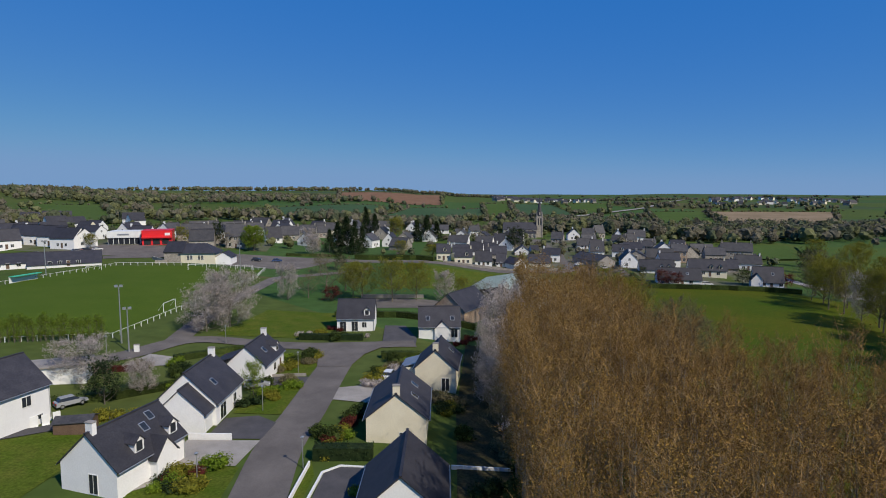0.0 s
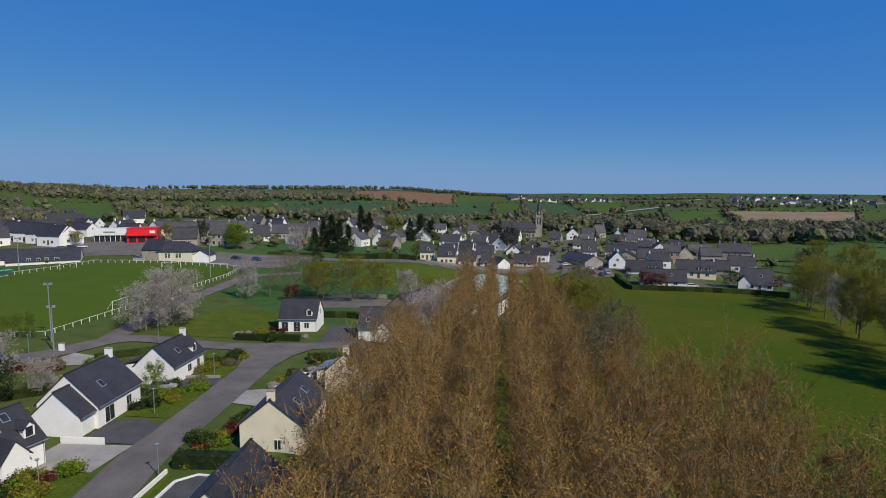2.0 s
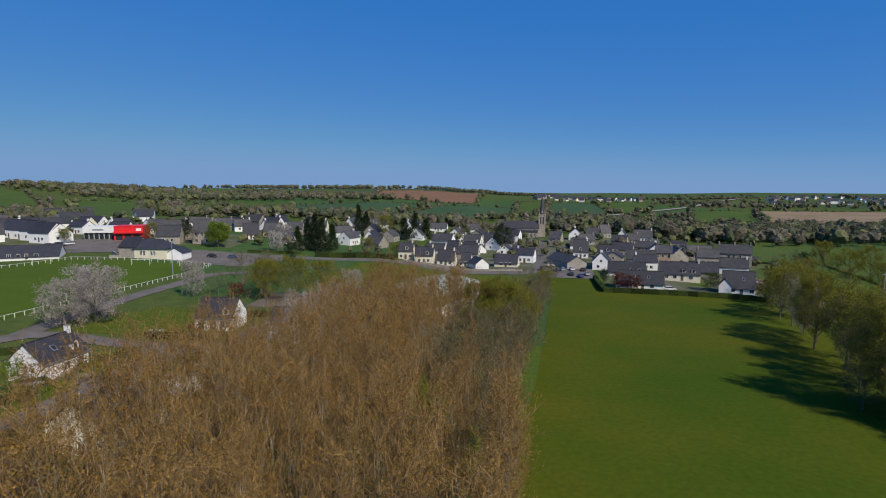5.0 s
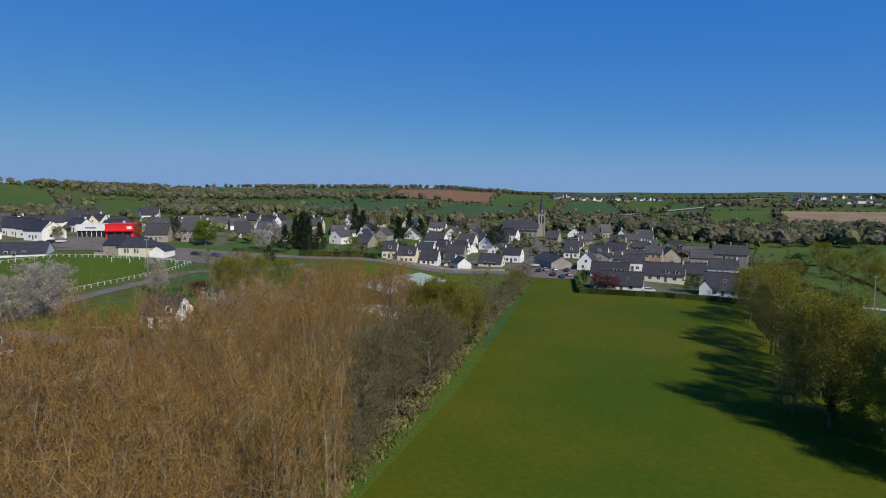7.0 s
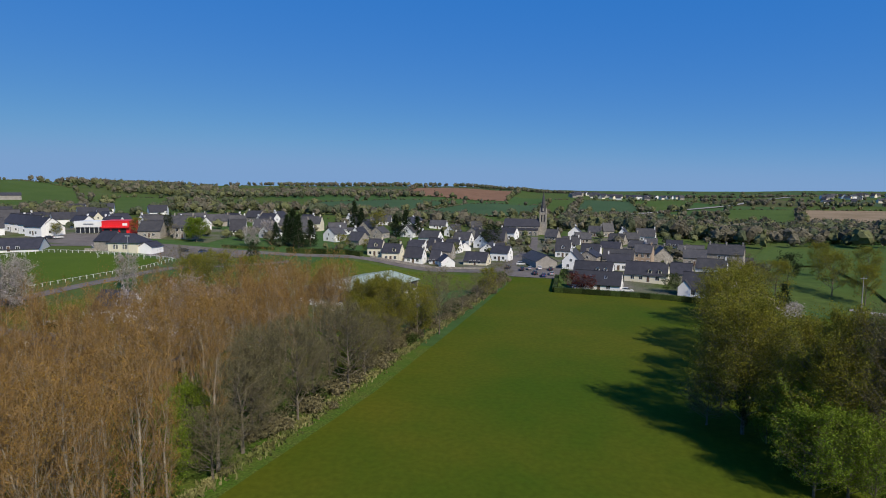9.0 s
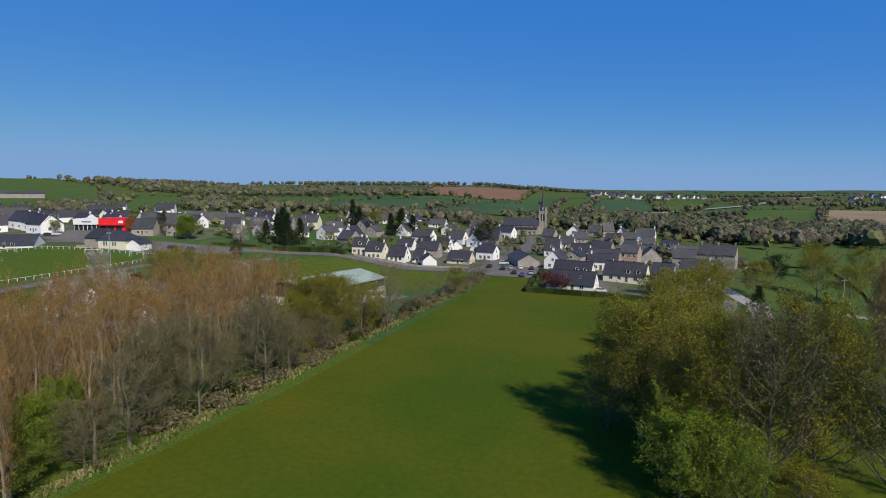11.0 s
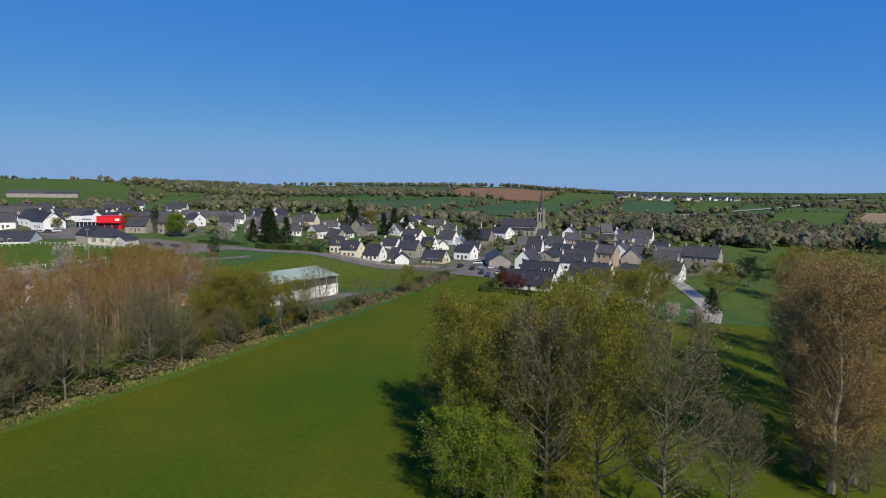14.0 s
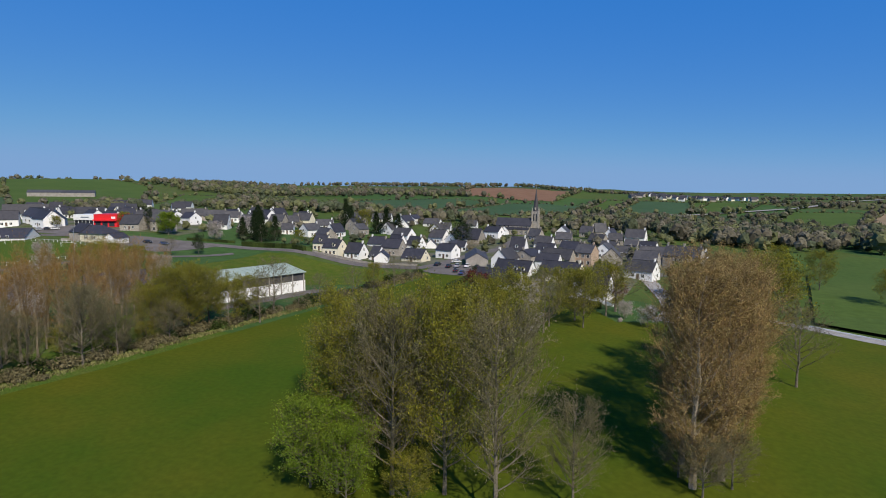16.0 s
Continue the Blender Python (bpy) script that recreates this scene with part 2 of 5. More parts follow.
def on_ground(x, y):
    """Height of the ground sheet itself, between its grid lines."""
    i = int(np.clip(np.searchsorted(GX, x) - 1, 0, len(GX) - 2))
    j = int(np.clip(np.searchsorted(GY, y) - 1, 0, len(GY) - 2))
    a, b = (x - GX[i]) / (GX[i + 1] - GX[i]), (y - GY[j]) / (GY[j + 1] - GY[j])
    h = [height(GX[i + p], GY[j + q]) for p, q in ((0, 0), (1, 0), (0, 1), (1, 1))]
    return h[0] * (1 - a) * (1 - b) + h[1] * a * (1 - b) + h[2] * (1 - a) * b + h[3] * a * b


ground = link_mesh("ground", [(x, y, height(x, y)) for y in GY for x in GX],
                   [(j * len(GX) + i, j * len(GX) + i + 1, (j + 1) * len(GX) + i + 1, (j + 1) * len(GX) + i)
                    for j in range(len(GY) - 1) for i in range(len(GX) - 1)], M["land"])
for p in ground.data.polygons:
    p.use_smooth = True
tagged(ground, "rolling green countryside with pastures and ploughed fields", "ground", kind="structure")


def drape(name, corners, material, label, category, lift=0.08, step=3.0, kind="structure"):
    """A patch of ground cover inside a polygon, laid on the ground."""
    bm = bmesh.new()
    f = bm.faces.new([bm.verts.new((x, y, 0)) for x, y in corners])
    xs, ys = [c[0] for c in corners], [c[1] for c in corners]
    for ax, lo, hi in ((0, min(xs), max(xs)), (1, min(ys), max(ys))):
        k = int((hi - lo) / step)
        for i in range(1, k + 1):
            co, no = [0, 0, 0], [0, 0, 0]
            co[ax], no[ax] = lo + (hi - lo) * i / (k + 1), 1
            bmesh.ops.bisect_plane(bm, geom=bm.verts[:] + bm.edges[:] + bm.faces[:], plane_co=co, plane_no=no)
    for v in bm.verts:
        v.co.z = on_ground(v.co.x, v.co.y) + lift
    bmesh.ops.recalc_face_normals(bm, faces=bm.faces)
    ob = part(name, bm, material)
    if ob.data.polygons[0].normal.z < 0:
        ob.data.flip_normals()
    return tagged(ob, label, category, kind=kind)


def ribbon(name, line, width, material, label, category, lift=0.12):
    """A road along a line of points, draped on the ground."""
    pts = [Vector(p) for p in line]
    fine = []
    for a, b in zip(pts, pts[1:]):
        k = max(1, int((b - a).length / 3))
        fine += [a.lerp(b, i / k) for i in range(k)]
    fine.append(pts[-1])
    for _ in range(3):
        fine = [fine[0]] + [(p + q * 2 + r) / 4 for p, q, r in zip(fine, fine[1:], fine[2:])] + [fine[-1]]
    verts, faces = [], []
    for i, p in enumerate(fine):
        d = (fine[min(i + 1, len(fine) - 1)] - fine[max(i - 1, 0)]).normalized()
        for s in (-0.5, -0.17, 0.17, 0.5):
            q = p + Vector((-d.y, d.x)) * -s * width
            verts.append((q.x, q.y, on_ground(q.x, q.y) + lift))
    for i in range(len(fine) - 1):
        for k in range(3):
            faces.append((4 * i + k, 4 * i + k + 1, 4 * i + k + 5, 4 * i + k + 4))
    return tagged(link_mesh(name, verts, faces, material), label, category, kind="structure")

# dark ground colour that stands in for the plantation's cast shade
M["painted_shade"] = mat("painted_tree_shade", (0.040, 0.042, 0.020), (0.060, 0.050, 0.028), 0.4, 3.0, 0.95, 0.4, fine_mix=0.4)
M["stubble"] = mat("bare_field", (0.20, 0.15, 0.09), (0.27, 0.20, 0.13), 0.03, 0.5, 0.95, 0.2, fine_mix=0.12)
M["crop"] = mat("green_crop", (0.055, 0.092, 0.020), (0.072, 0.108, 0.026), 0.02, 0.4, 0.95, 0.1, fine_mix=0.12)
M["crop2"] = mat("blue_green_crop", (0.042, 0.080, 0.036), (0.054, 0.092, 0.042), 0.02, 0.4, 0.95, 0.1, fine_mix=0.12)


drape("meadow", [(38, 20), (41, 60), (45.4, 84.3), (50.2, 111), (55, 154.6), (58.7, 191), (63.5, 243), (80.5, 241), (80, 217), (104, 213.5), (128, 205.5),
                 (137, 190), (126, 150), (119, 120), (112, 95), (118, 60), (120, 20)], M["meadow"], "smooth bright green grass meadow", "meadow")
drape("far_meadow", [(117, 20), (115, 60), (109, 95), (116, 120), (123, 150), (134, 190), (150, 200), (164, 204), (185, 212), (260, 180), (260, 20)], M["meadow"], "flat green pasture beyond the tree row", "meadow", 0.05)
drape("football_pitch", [(-132, 110), (-132, 213), (-70, 219), (-68, 150), (-68.5, 119), (-85, 109)], M["pitch"], "mown green grass football pitch", "football pitch")
drape("plantation_floor", [(9, 20), (8, 64), (12, 115), (14, 140), (56, 142), (53, 111), (48, 84), (43, 20)], M["wood_floor"], "shaded grass and leaf litter under the poplars", "ground", 0.04)
drape("green_lawn", [(-50, 124), (-47, 152), (-22, 150), (-27, 124)], M["lawn"], "open green lawn beside the estate road", "lawn")
ribbon("estate_road", [(-18, 30), (-19.3, 57.5), (-21, 69), (-20.2, 78), (-20.2, 91), (-20.2, 103), (-19.5, 112), (-18, 117.5)], 6.2, M["asphalt"], "grey asphalt estate road with worn edges", "road")
drape("road_junction", [(-23.2, 103), (-24.6, 110), (-30, 115.2), (-33, 119), (-9, 121), (-12.5, 116.5), (-15.6, 111), (-17.1, 103)], M["asphalt"], "worn asphalt road junction", "road", 0.2)
# tree shade painted as a dark strip along the left edge of the poplars
drape("shaded_strip", [(1.2, 40), (9.6, 40), (10.5, 66), (13, 124), (5, 124), (2, 84)], M["painted_shade"], "strip of ground coloured dark to stand for tree shade", "ground", 0.1)
ribbon("cross_road", [(-90, 78), (-59, 104), (-55.5, 118), (-50, 120.5), (-35, 117.5), (-20, 117), (-6, 120)], 5.0, M["asphalt"], "grey asphalt lane past the football pitch", "road", 0.16)
ribbon("pitch_lane", [(-55.5, 116), (-57.5, 130), (-60, 160), (-60, 205), (-30, 240)], 4.5, M["asphalt"], "narrow asphalt lane along the pitch fence", "road", 0.14)
FIELDS = (
    ("stubble_field", "stubble", "pale brown bare field in the valley", [(316, 642), (394, 857), (574, 844), (435, 627)]),
    ("green_crop", "crop", "bright green crop field beyond the church", [(56, 707), (65, 998), (113, 999), (91, 711)]),
    ("green_crop", "crop2", "blue-green crop field beyond the church", [(94, 704), (116, 990), (222, 1030), (174, 762)]),
    ("green_crop", "crop", "green pasture below the far hamlet", [(182, 785), (196, 1040), (300, 1045), (240, 820)]),
    ("green_crop", "crop", "green crop field in the valley", [(230, 600), (300, 850), (388, 855), (310, 640)]),
    ("green_crop", "crop", "bright green pasture on the hillside", [(-277, 403), (-470, 650), (-400, 673), (-217, 392)]),
    ("green_crop", "crop", "wide green pasture on the hillside", [(-430, 400), (-820, 640), (-1000, 900), (-600, 720), (-330, 457)]),
    ("green_crop", "crop2", "blue-green field beyond the village", [(-121, 445), (-215, 688), (-120, 790), (-60, 800), (-86, 519)]),
    ("green_crop", "crop2", "blue-green crop field beyond the village", [(-76, 530), (-48, 810), (62, 877), (50, 690), (-11, 573)]),
    ("green_crop", "crop", "green pasture behind the tree row", [(170, 319), (203, 397), (235, 388), (205, 324)]),
    ("green_crop", "crop", "green valley pasture beside the country road", [(188, 222), (206, 318), (238, 385), (320, 370), (330, 250), (262, 186), (232, 194)]),
)
for i, (nm, m, lab, ring) in enumerate(FIELDS):
    drape(nm, ring, M[m], lab, "field", 0.3 + 0.06 * i, 8 if ring[0][1] < 330 else 15)
ribbon("far_highway", [(150, 730), (224, 817), (320, 916), (430, 1090), (510, 1212)], 9.0, M["concrete"], "pale distant main road climbing the hill", "road", 1.2)
drape("ploughed_field", [(-165, 880), (-2, 905), (0, 1200), (-200, 1130)], M["red_soil"], "bare reddish ploughed field on the hill", "field", 0.6, 20)


# ---- houses ----
def opening(parent, name, x, y, z, w, hgt, side, glass=True, shutter=False):
    """A window or door in the wall plane. side: 0 front (-y), 1 right gable (+x), 2 back (+y), 3 left gable (-x)."""
    e = bmesh.new()
    t = 0.07
    for s in ((-w / 2 - t, -w / 2, 0, hgt), (w / 2, w / 2 + t, 0, hgt), (-w / 2 - t, w / 2 + t, hgt, hgt + t), (-w / 2 - t, w / 2 + t, -t, 0)):
        box(e, s[0], s[1], -0.05, 0.04, s[2], s[3])
    if glass and w > 0.7:
        box(e, -0.03, 0.03, -0.03, 0.03, 0, hgt)
    win = part(name, e, M["trim"], parent)
    win.matrix_basis = pose(x, y, z, 0, 0, side * 90)
    part("pane" if glass else "leaf", boxed((-w / 2, w / 2, -0.02, 0.02, 0, hgt)), M["glass"] if glass else M["trim"] if w > 1.5 else M["door"], win)
    return win


def slab_roof(x0, x1, half, eave, ridge, over=0.35, thick=0.16):
    bm = bmesh.new()
    k = (ridge - eave) / half
    ze = eave - k * over
    for s in (-1, 1):
        low = [(x0 - 0.18, s * (half + over), ze), (x1 + 0.18, s * (half + over), ze), (x1 + 0.18, 0, ridge), (x0 - 0.18, 0, ridge)]
        solid(bm, low, [(p[0], p[1], p[2] + thick) for p in low])
    return bm


def gable_wall(x0, x1, half, eave, ridge):
    bm = bmesh.new()
    ring = [(-half, -0.6), (half, -0.6), (half, eave), (0, ridge), (-half, eave)]
    solid(bm, [(x0, y, z) for y, z in ring], [(x1, y, z) for y, z in ring])
    return bm


def chimney(parent, x, y, top, base, wall):
    c = part("chimney", boxed((x - 0.28, x + 0.28, y - 0.45, y + 0.45, base, top)), wall, parent)
    part("cap", boxed((x - 0.33, x + 0.33, y - 0.5, y + 0.5, top, top + 0.1)), M["concrete"], c)


def dormer(parent, x, side, half, eave, ridge, wall, w=1.3):
    """A small gabled dormer on one slope; side -1 front, 1 back."""
    k = (ridge - eave) / half
    yf = side * (half - 0.35)
    z0 = eave + k * 0.35
    zt = z0 + 1.35
    yb = side * max(0.2, (ridge - zt - 0.55) / k)
    bm = bmesh.new()
    ring = [(-w / 2, z0 - 0.3), (w / 2, z0 - 0.3), (w / 2, zt), (0, zt + 0.6), (-w / 2, zt)]
    solid(bm, [(x + a, yf, z) for a, z in ring], [(x + a, yb, z) for a, z in ring])
    d = part("dormer", bm, wall, parent)
    bm = bmesh.new()
    for s in (-1, 1):
        low = [(x + s * (w / 2 + 0.2), yf + side * 0.2, zt - 0.2), (x, yf + side * 0.2, zt + 0.62), (x, yb - side * 0.4, zt + 0.62), (x + s * (w / 2 + 0.2), yb - side * 0.1, zt - 0.2)]
        solid(bm, low, [(p[0], p[1], p[2] + 0.1) for p in low])
    part("dormer_roof", bm, M["slate"], d)
    part("pane", boxed((x - w * 0.32, x + w * 0.32, min(yf, yf + side * 0.03), max(yf, yf + side * 0.03), z0 + 0.25, zt)), M["glass"], d)


EST = "houses of the estate"


def house(x, y, rot, length, width, eave, ridge, wall="render_white", roof="slate", chim=(), front=(), back=(), dorm=(), dormb=(), lights=(), gl=(), gr=(),
          label="", group="village houses", z=None, wings=()):
    """A gabled house; its ridge runs along its own x. front/back: (place, sill, w, h, is_glass) in the long walls, gl/gr in the gables."""
    hs = thing("house", x, y, on_ground(x, y) if z is None else z, rot, label or "white rendered house with a dark slate gable roof", "house", group)
    half, l2 = width / 2, length / 2
    wm, rm = M[wall], M[roof]
    if group == EST:
        for s in (-1, 1):
            bm = bmesh.new()
            ze = eave - (ridge - eave) / half * 0.36
            rod(bm, (-l2 - 0.15, s * (half + 0.42), ze + 0.03), (l2 + 0.15, s * (half + 0.42), ze + 0.03), 0.07, n=6)
            gut = part("gutter", bm, M["metal"], hs)
            bm = bmesh.new()
            rod(bm, (l2 - 0.15, s * (half + 0.06), 0), (l2 - 0.15, s * (half + 0.06), ze), 0.045, n=6)
            part("downpipe", bm, M["metal"], gut)
    part("wall", gable_wall(-l2, l2, half, eave, ridge), wm, hs)
    part("roof", slab_roof(-l2, l2, half, eave, ridge), rm, hs)
    part("ridge_cap", boxed((-l2 - 0.2, l2 + 0.2, -0.14, 0.14, ridge + 0.1, ridge + 0.24)), rm, hs)
    k = (ridge - eave) / half
    for cx in chim:
        chimney(hs, cx * (l2 - 0.4), 0, ridge + 1.1, ridge - 0.8, wm)
    for p, sill, w, hh, g in front:
        opening(hs, "window" if g else "door", p, -half, sill, w, hh, 0, g)
    for p, sill, w, hh, g in back:
        opening(hs, "window" if g else "door", p, half, sill, w, hh, 2, g)
    for p, sill, w, hh, g in gl:
        opening(hs, "window" if g else "door", -l2, p, sill, w, hh, 3, g)
    for p, sill, w, hh, g in gr:
        opening(hs, "window" if g else "door", l2, p, sill, w, hh, 1, g)
    for p in dorm:
        dormer(hs, p, -1, half, eave, ridge, wm)
    for p in dormb:
        dormer(hs, p, 1, half, eave, ridge, wm)
    for px, side, u in lights:
        yy = side * half * (1 - u)
        zz = eave + (ridge - eave) * u + 0.16
        rl = part("roof_light", boxed((-0.45, 0.45, -0.6, 0.6, 0, 0.1)), M["metal"], hs)
        rl.matrix_basis = Matrix.Translation((px, yy, zz)) @ pose(0, 0, 0, -side * math.degrees(math.atan(k)))
        part("pane", boxed((-0.36, 0.36, -0.5, 0.5, 0.1, 0.115)), M["glass"], rl)
    for wx, wlen, whalf, weave, wridge, side in wings:
        # a cross wing whose gable looks to the front (-1) or the back (1)
        bm = bmesh.new()
        ring = [(-whalf, -0.6), (whalf, -0.6), (whalf, weave), (0, wridge), (-whalf, weave)]
        solid(bm, [(wx + a, 0, b) for a, b in ring], [(wx + a, side * (half + wlen), b) for a, b in ring])
        wg = part("wing", bm, wm, hs)
        bm = bmesh.new()
        kk = (wridge - weave) / whalf
        for s in (-1, 1):
            low = [(wx + s * (whalf + 0.3), 0, weave - kk * 0.3), (wx + s * (whalf + 0.3), side * (half + wlen + 0.2), weave - kk * 0.3), (wx, side * (half + wlen + 0.2), wridge), (wx, 0, wridge)]
            solid(bm, low, [(p[0], p[1], p[2] + 0.15) for p in low])
        part("wing_roof", bm, rm, wg)
    return hs


W1 = (1.2, 1.15)
house(-6, 77, 90, 12, 7.8, 3.4, 6.5, "render_cream", chim=(-1,), gl=((-0.8, 0.3, 0.8, 1.2, True),), front=((-3, 0.9, 1.2, 1.2, True), (0, 0.1, 1.0, 2.1, False), (3, 0.9, 1.4, 1.2, True)), lights=((2, -1, 0.5), (-2, -1, 0.45)),
      label="cream rendered house with a steep slate roof", group=EST)
house(-0.8, 97, 84, 9.5, 6.8, 3.8, 6.8, "render_cream", chim=(-0.95,), gl=((-1.7, 0.1, 1.2, 2.1, True),), lights=((2, -1, 0.4),), label="cream rendered house with a slate roof and lean-to", group=EST)
house(-3.8, 54, 90, 10, 8.2, 3.4, 7.0, label="white house with a long slate roof beside the drive", group=EST)
house(-33, 98.7, 88, 10, 6.6, 3.2, 6.2, chim=(0.9,), dorm=(2.5,), lights=((-1, -1, 0.45),), front=((0, 0.9, 1.2, 1.2, True), (3, 0.1, 1.0, 2.1, False)), label="white house with a steep slate roof and dormer", group=EST)
house(-35.4, 81.2, 90, 10, 8.4, 3.2, 7.2, chim=(0.95,), lights=((-1.5, -1, 0.4),), front=((-2.5, 0.1, 2.0, 2.1, True), (2, 0.9, 1.2, 1.2, True)), label="large white house with a stepped slate roof", group=EST)
house(-34.9, 74.9, 90, 3.2, 6.4, 2.8, 5.8, front=((0, 0.1, 2.4, 2.1, False),), label="white garage wing with a slate roof", group=EST)
house(-36, 62.5, 74.5, 10, 7.4, 3.2, 6.6, chim=(-0.95,), dorm=(-1.5, 3.6), lights=((1.0, -1, 0.55), (2.6, -1, 0.75)), gl=((-0.6, 0.2, 1.1, 2.1, True),), wings=((1.0, 1.0, 1.5, 2.6, 4.4, -1),), label="white house with dormers and roof lights in slate", group=EST)
house(-59.6, 70.6, 74, 13, 9, 4.8, 8.4, front=((3.2, 2.6, 1.2, 1.3, True), (4.6, 0.3, 1.4, 0.6, True), (-1, 2.6, 1.2, 1.3, True)), label="tall white house with a slate roof", group=EST)
house(-20.5, 134.6, 3, 8.6, 8, 3.2, 6.8, front=((-2.9, 0.1, 1.4, 2.2, True), (-0.2, 0.1, 1.4, 2.2, True), (2, 0.9, 1.0, 1.2, True)), dorm=(2.6,), gr=((0, 3.4, 1.0, 1.2, True),), label="white house with a slate roof and terrace", group=EST)
house(-0.9, 129.4, 2, 9.3, 8, 3.2, 6.8, front=((-2.8, 0.1, 2.4, 2.1, False), (3.3, 0.6, 1.4, 1.9, True)), lights=((-2.6, -1, 0.35), (2.9, -1, 0.35)), wings=((0.6, 0.4, 1.7, 2.7, 4.3, -1),), label="white house with a small front gable and slate roof", group=EST)
house(5, 152, 60, 15, 9.5, 3.6, 7.6, "brick", label="long stone house with a steep slate roof", group=EST)
WIN = ((-2.0, 0.9, 1.1, 1.2, True), (0.0, 0.1, 1.0, 2.1, False), (2.0, 0.9, 1.1, 1.2, True))
WIN2 = ((-2.4, 0.9, 1.1, 1.5, True), (0.0, 0.1, 1.0, 2.1, False), (2.4, 0.9, 1.1, 1.5, True), (-2.4, 3.7, 1.1, 1.4, True), (0.0, 3.7, 1.1, 1.4, True), (2.4, 3.7, 1.1, 1.4, True))
WIN4 = ((-4.6, 0.9, 1.2, 1.2, True), (-1.6, 0.9, 1.2, 1.2, True), (1.0, 0.1, 1.0, 2.1, False), (4.2, 0.9, 1.3, 1.2, True))
GAB = ((0.0, 3.3, 0.9, 1.1, True), (1.2, 0.9, 1.0, 1.2, True))
GAR = ((0.0, 0.1, 2.4, 2.0, False),)
house(0.3, 264.6, 1, 6.5, 7.0, 3.8, 7.3, "render_cream", "slate", chim=(0.95,), front=WIN, dorm=(0.5,), gr=GAB, label="cream house with a blue-grey slate roof and dormers")
house(9.3, 260.3, -1, 8.0, 8.0, 3.7, 7.1, "render_cream", "slate", chim=(0.95,), front=WIN, dorm=(1.5,), gr=GAB, label="cream house with an arched dormer")
house(18.7, 263.2, -3, 7.8, 8.0, 2.7, 6.8, "render_white", "slate", chim=(0.95,), front=WIN, gr=GAB)
house(32.9, 260.3, 112, 10.0, 6.0, 2.4, 4.8, "render_white", "slate", gl=GAR, label="small white house with a garage in the gable")
house(27.3, 267.1, -5, 4.4, 8.0, 2.0, 5.9, "render_white", "slate", front=WIN)
house(45.4, 268.8, -9, 10.3, 8.0, 1.8, 5.4, "render_cream", "slate", front=WIN, gr=GAB)
house(18.2, 307.5, -10, 7.2, 8.0, 2.6, 7.2, "render_white", "slate", chim=(0.95,), gr=GAB)
house(26.6, 312.7, -12, 7.6, 8.0, 2.7, 7.0, "render_white", "slate", chim=(0.95,), gr=GAB)
house(9.4, 302.9, -4, 8.5, 8.0, 1.7, 5.1, "render_white", "slate", chim=(-0.9,))
house(44.6, 321.3, 84, 12.0, 8.3, 1.8, 5.0, "render_white", "slate", gl=GAB, label="white house end with a steep slate roof")
house(50.7, 317.1, 3, 4.4, 7.0, 2.7, 5.3, "render_white", "slate", front=WIN)
house(72.1, 273.1, 109, 22.0, 9.2, 2.7, 5.3, "concrete", "slate_old", label="grey village hall with a low gable")
house(40.9, 356.2, -4, 17.8, 12.0, 3.0, 8.6, "stone", "slate", chim=(-0.8,), label="large dark slate roof behind the street")
house(82.9, 307.6, -8, 7.4, 7.0, 3.5, 9.1, "render_white", "slate", chim=(0.95,), dorm=(0.0,), front=WIN)
house(96.1, 307.6, -14, 9.1, 7.0, 3.2, 6.6, "render_white", "slate", dorm=(0.5,), front=WIN)
house(106.4, 279.8, -12, 12.9, 8.0, 3.2, 7.0, "stone", "slate_old", front=WIN4, label="stone terrace with a weathered slate roof")
house(117.6, 284.2, -17, 7.4, 8.0, 5.9, 9.0, "brick", "slate_old", chim=(0.9,), front=WIN2, label="tall warm stone house with two storeys")
house(127.1, 297.2, 90, 10.0, 8.4, 3.1, 7.2, "stone", "slate_old", label="stone barn gable with a slate roof")
house(141.3, 344.6, -13, 8.2, 8.0, 4.0, 6.9, "render_white", "slate", front=WIN2, label="tall white house with a shallow roof")
house(143.9, 317.6, -8, 11.8, 8.0, 3.1, 7.3, "stone", "slate_old", front=WIN)
house(156.5, 304.3, -21, 15.3, 8.0, 6.0, 10.0, "stone", "slate_old", chim=(-0.95, 0.0, 0.95), front=WIN2, label="stone manor house with three chimneys")
house(166.6, 308.3, -23, 5.4, 6.0, 2.5, 4.2, "stone", "slate_old")
house(94.5, 227.8, -13, 16.5, 8.0, 2.3, 6.4, "render_white", "slate", front=WIN4, lights=((-2, -1, 0.5), (3, -1, 0.5)), gr=GAB, label="long white house with a dark slate roof by the hedge")
house(94.4, 251.6, -13, 14.7, 8.0, 1.4, 5.3, "render_white", "slate", dorm=(2.0, 5.0), label="dark slate roofed house with rounded dormers")
house(113.5, 244.7, -17, 15.1, 8.0, 2.8, 7.0, "render_cream", "slate", chim=(0.95,), front=WIN4, dorm=(1.5, 5.0), label="cream house with two dormers in slate")
house(127.4, 222.8, -20, 10.5, 8.0, 2.5, 7.9, "render_white", "slate", front=WIN4, lights=((1.5, -1, 0.5),), wings=((-4.2, 1.0, 2.0, 3.2, 5.6, -1),), label="white house with a glazed front gable")
house(127.7, 254.9, -18, 7.9, 8.0, 1.7, 5.3, "stone", "slate")
house(103.8, 408.5, -15, 8.5, 7.0, 3.1, 6.9, "stone", "slate_old", chim=(0.9,), front=WIN)
house(111.3, 409.6, 14, 7.0, 7.0, 3.9, 8.9, "stone", "slate_old", chim=(0.9,), front=WIN)
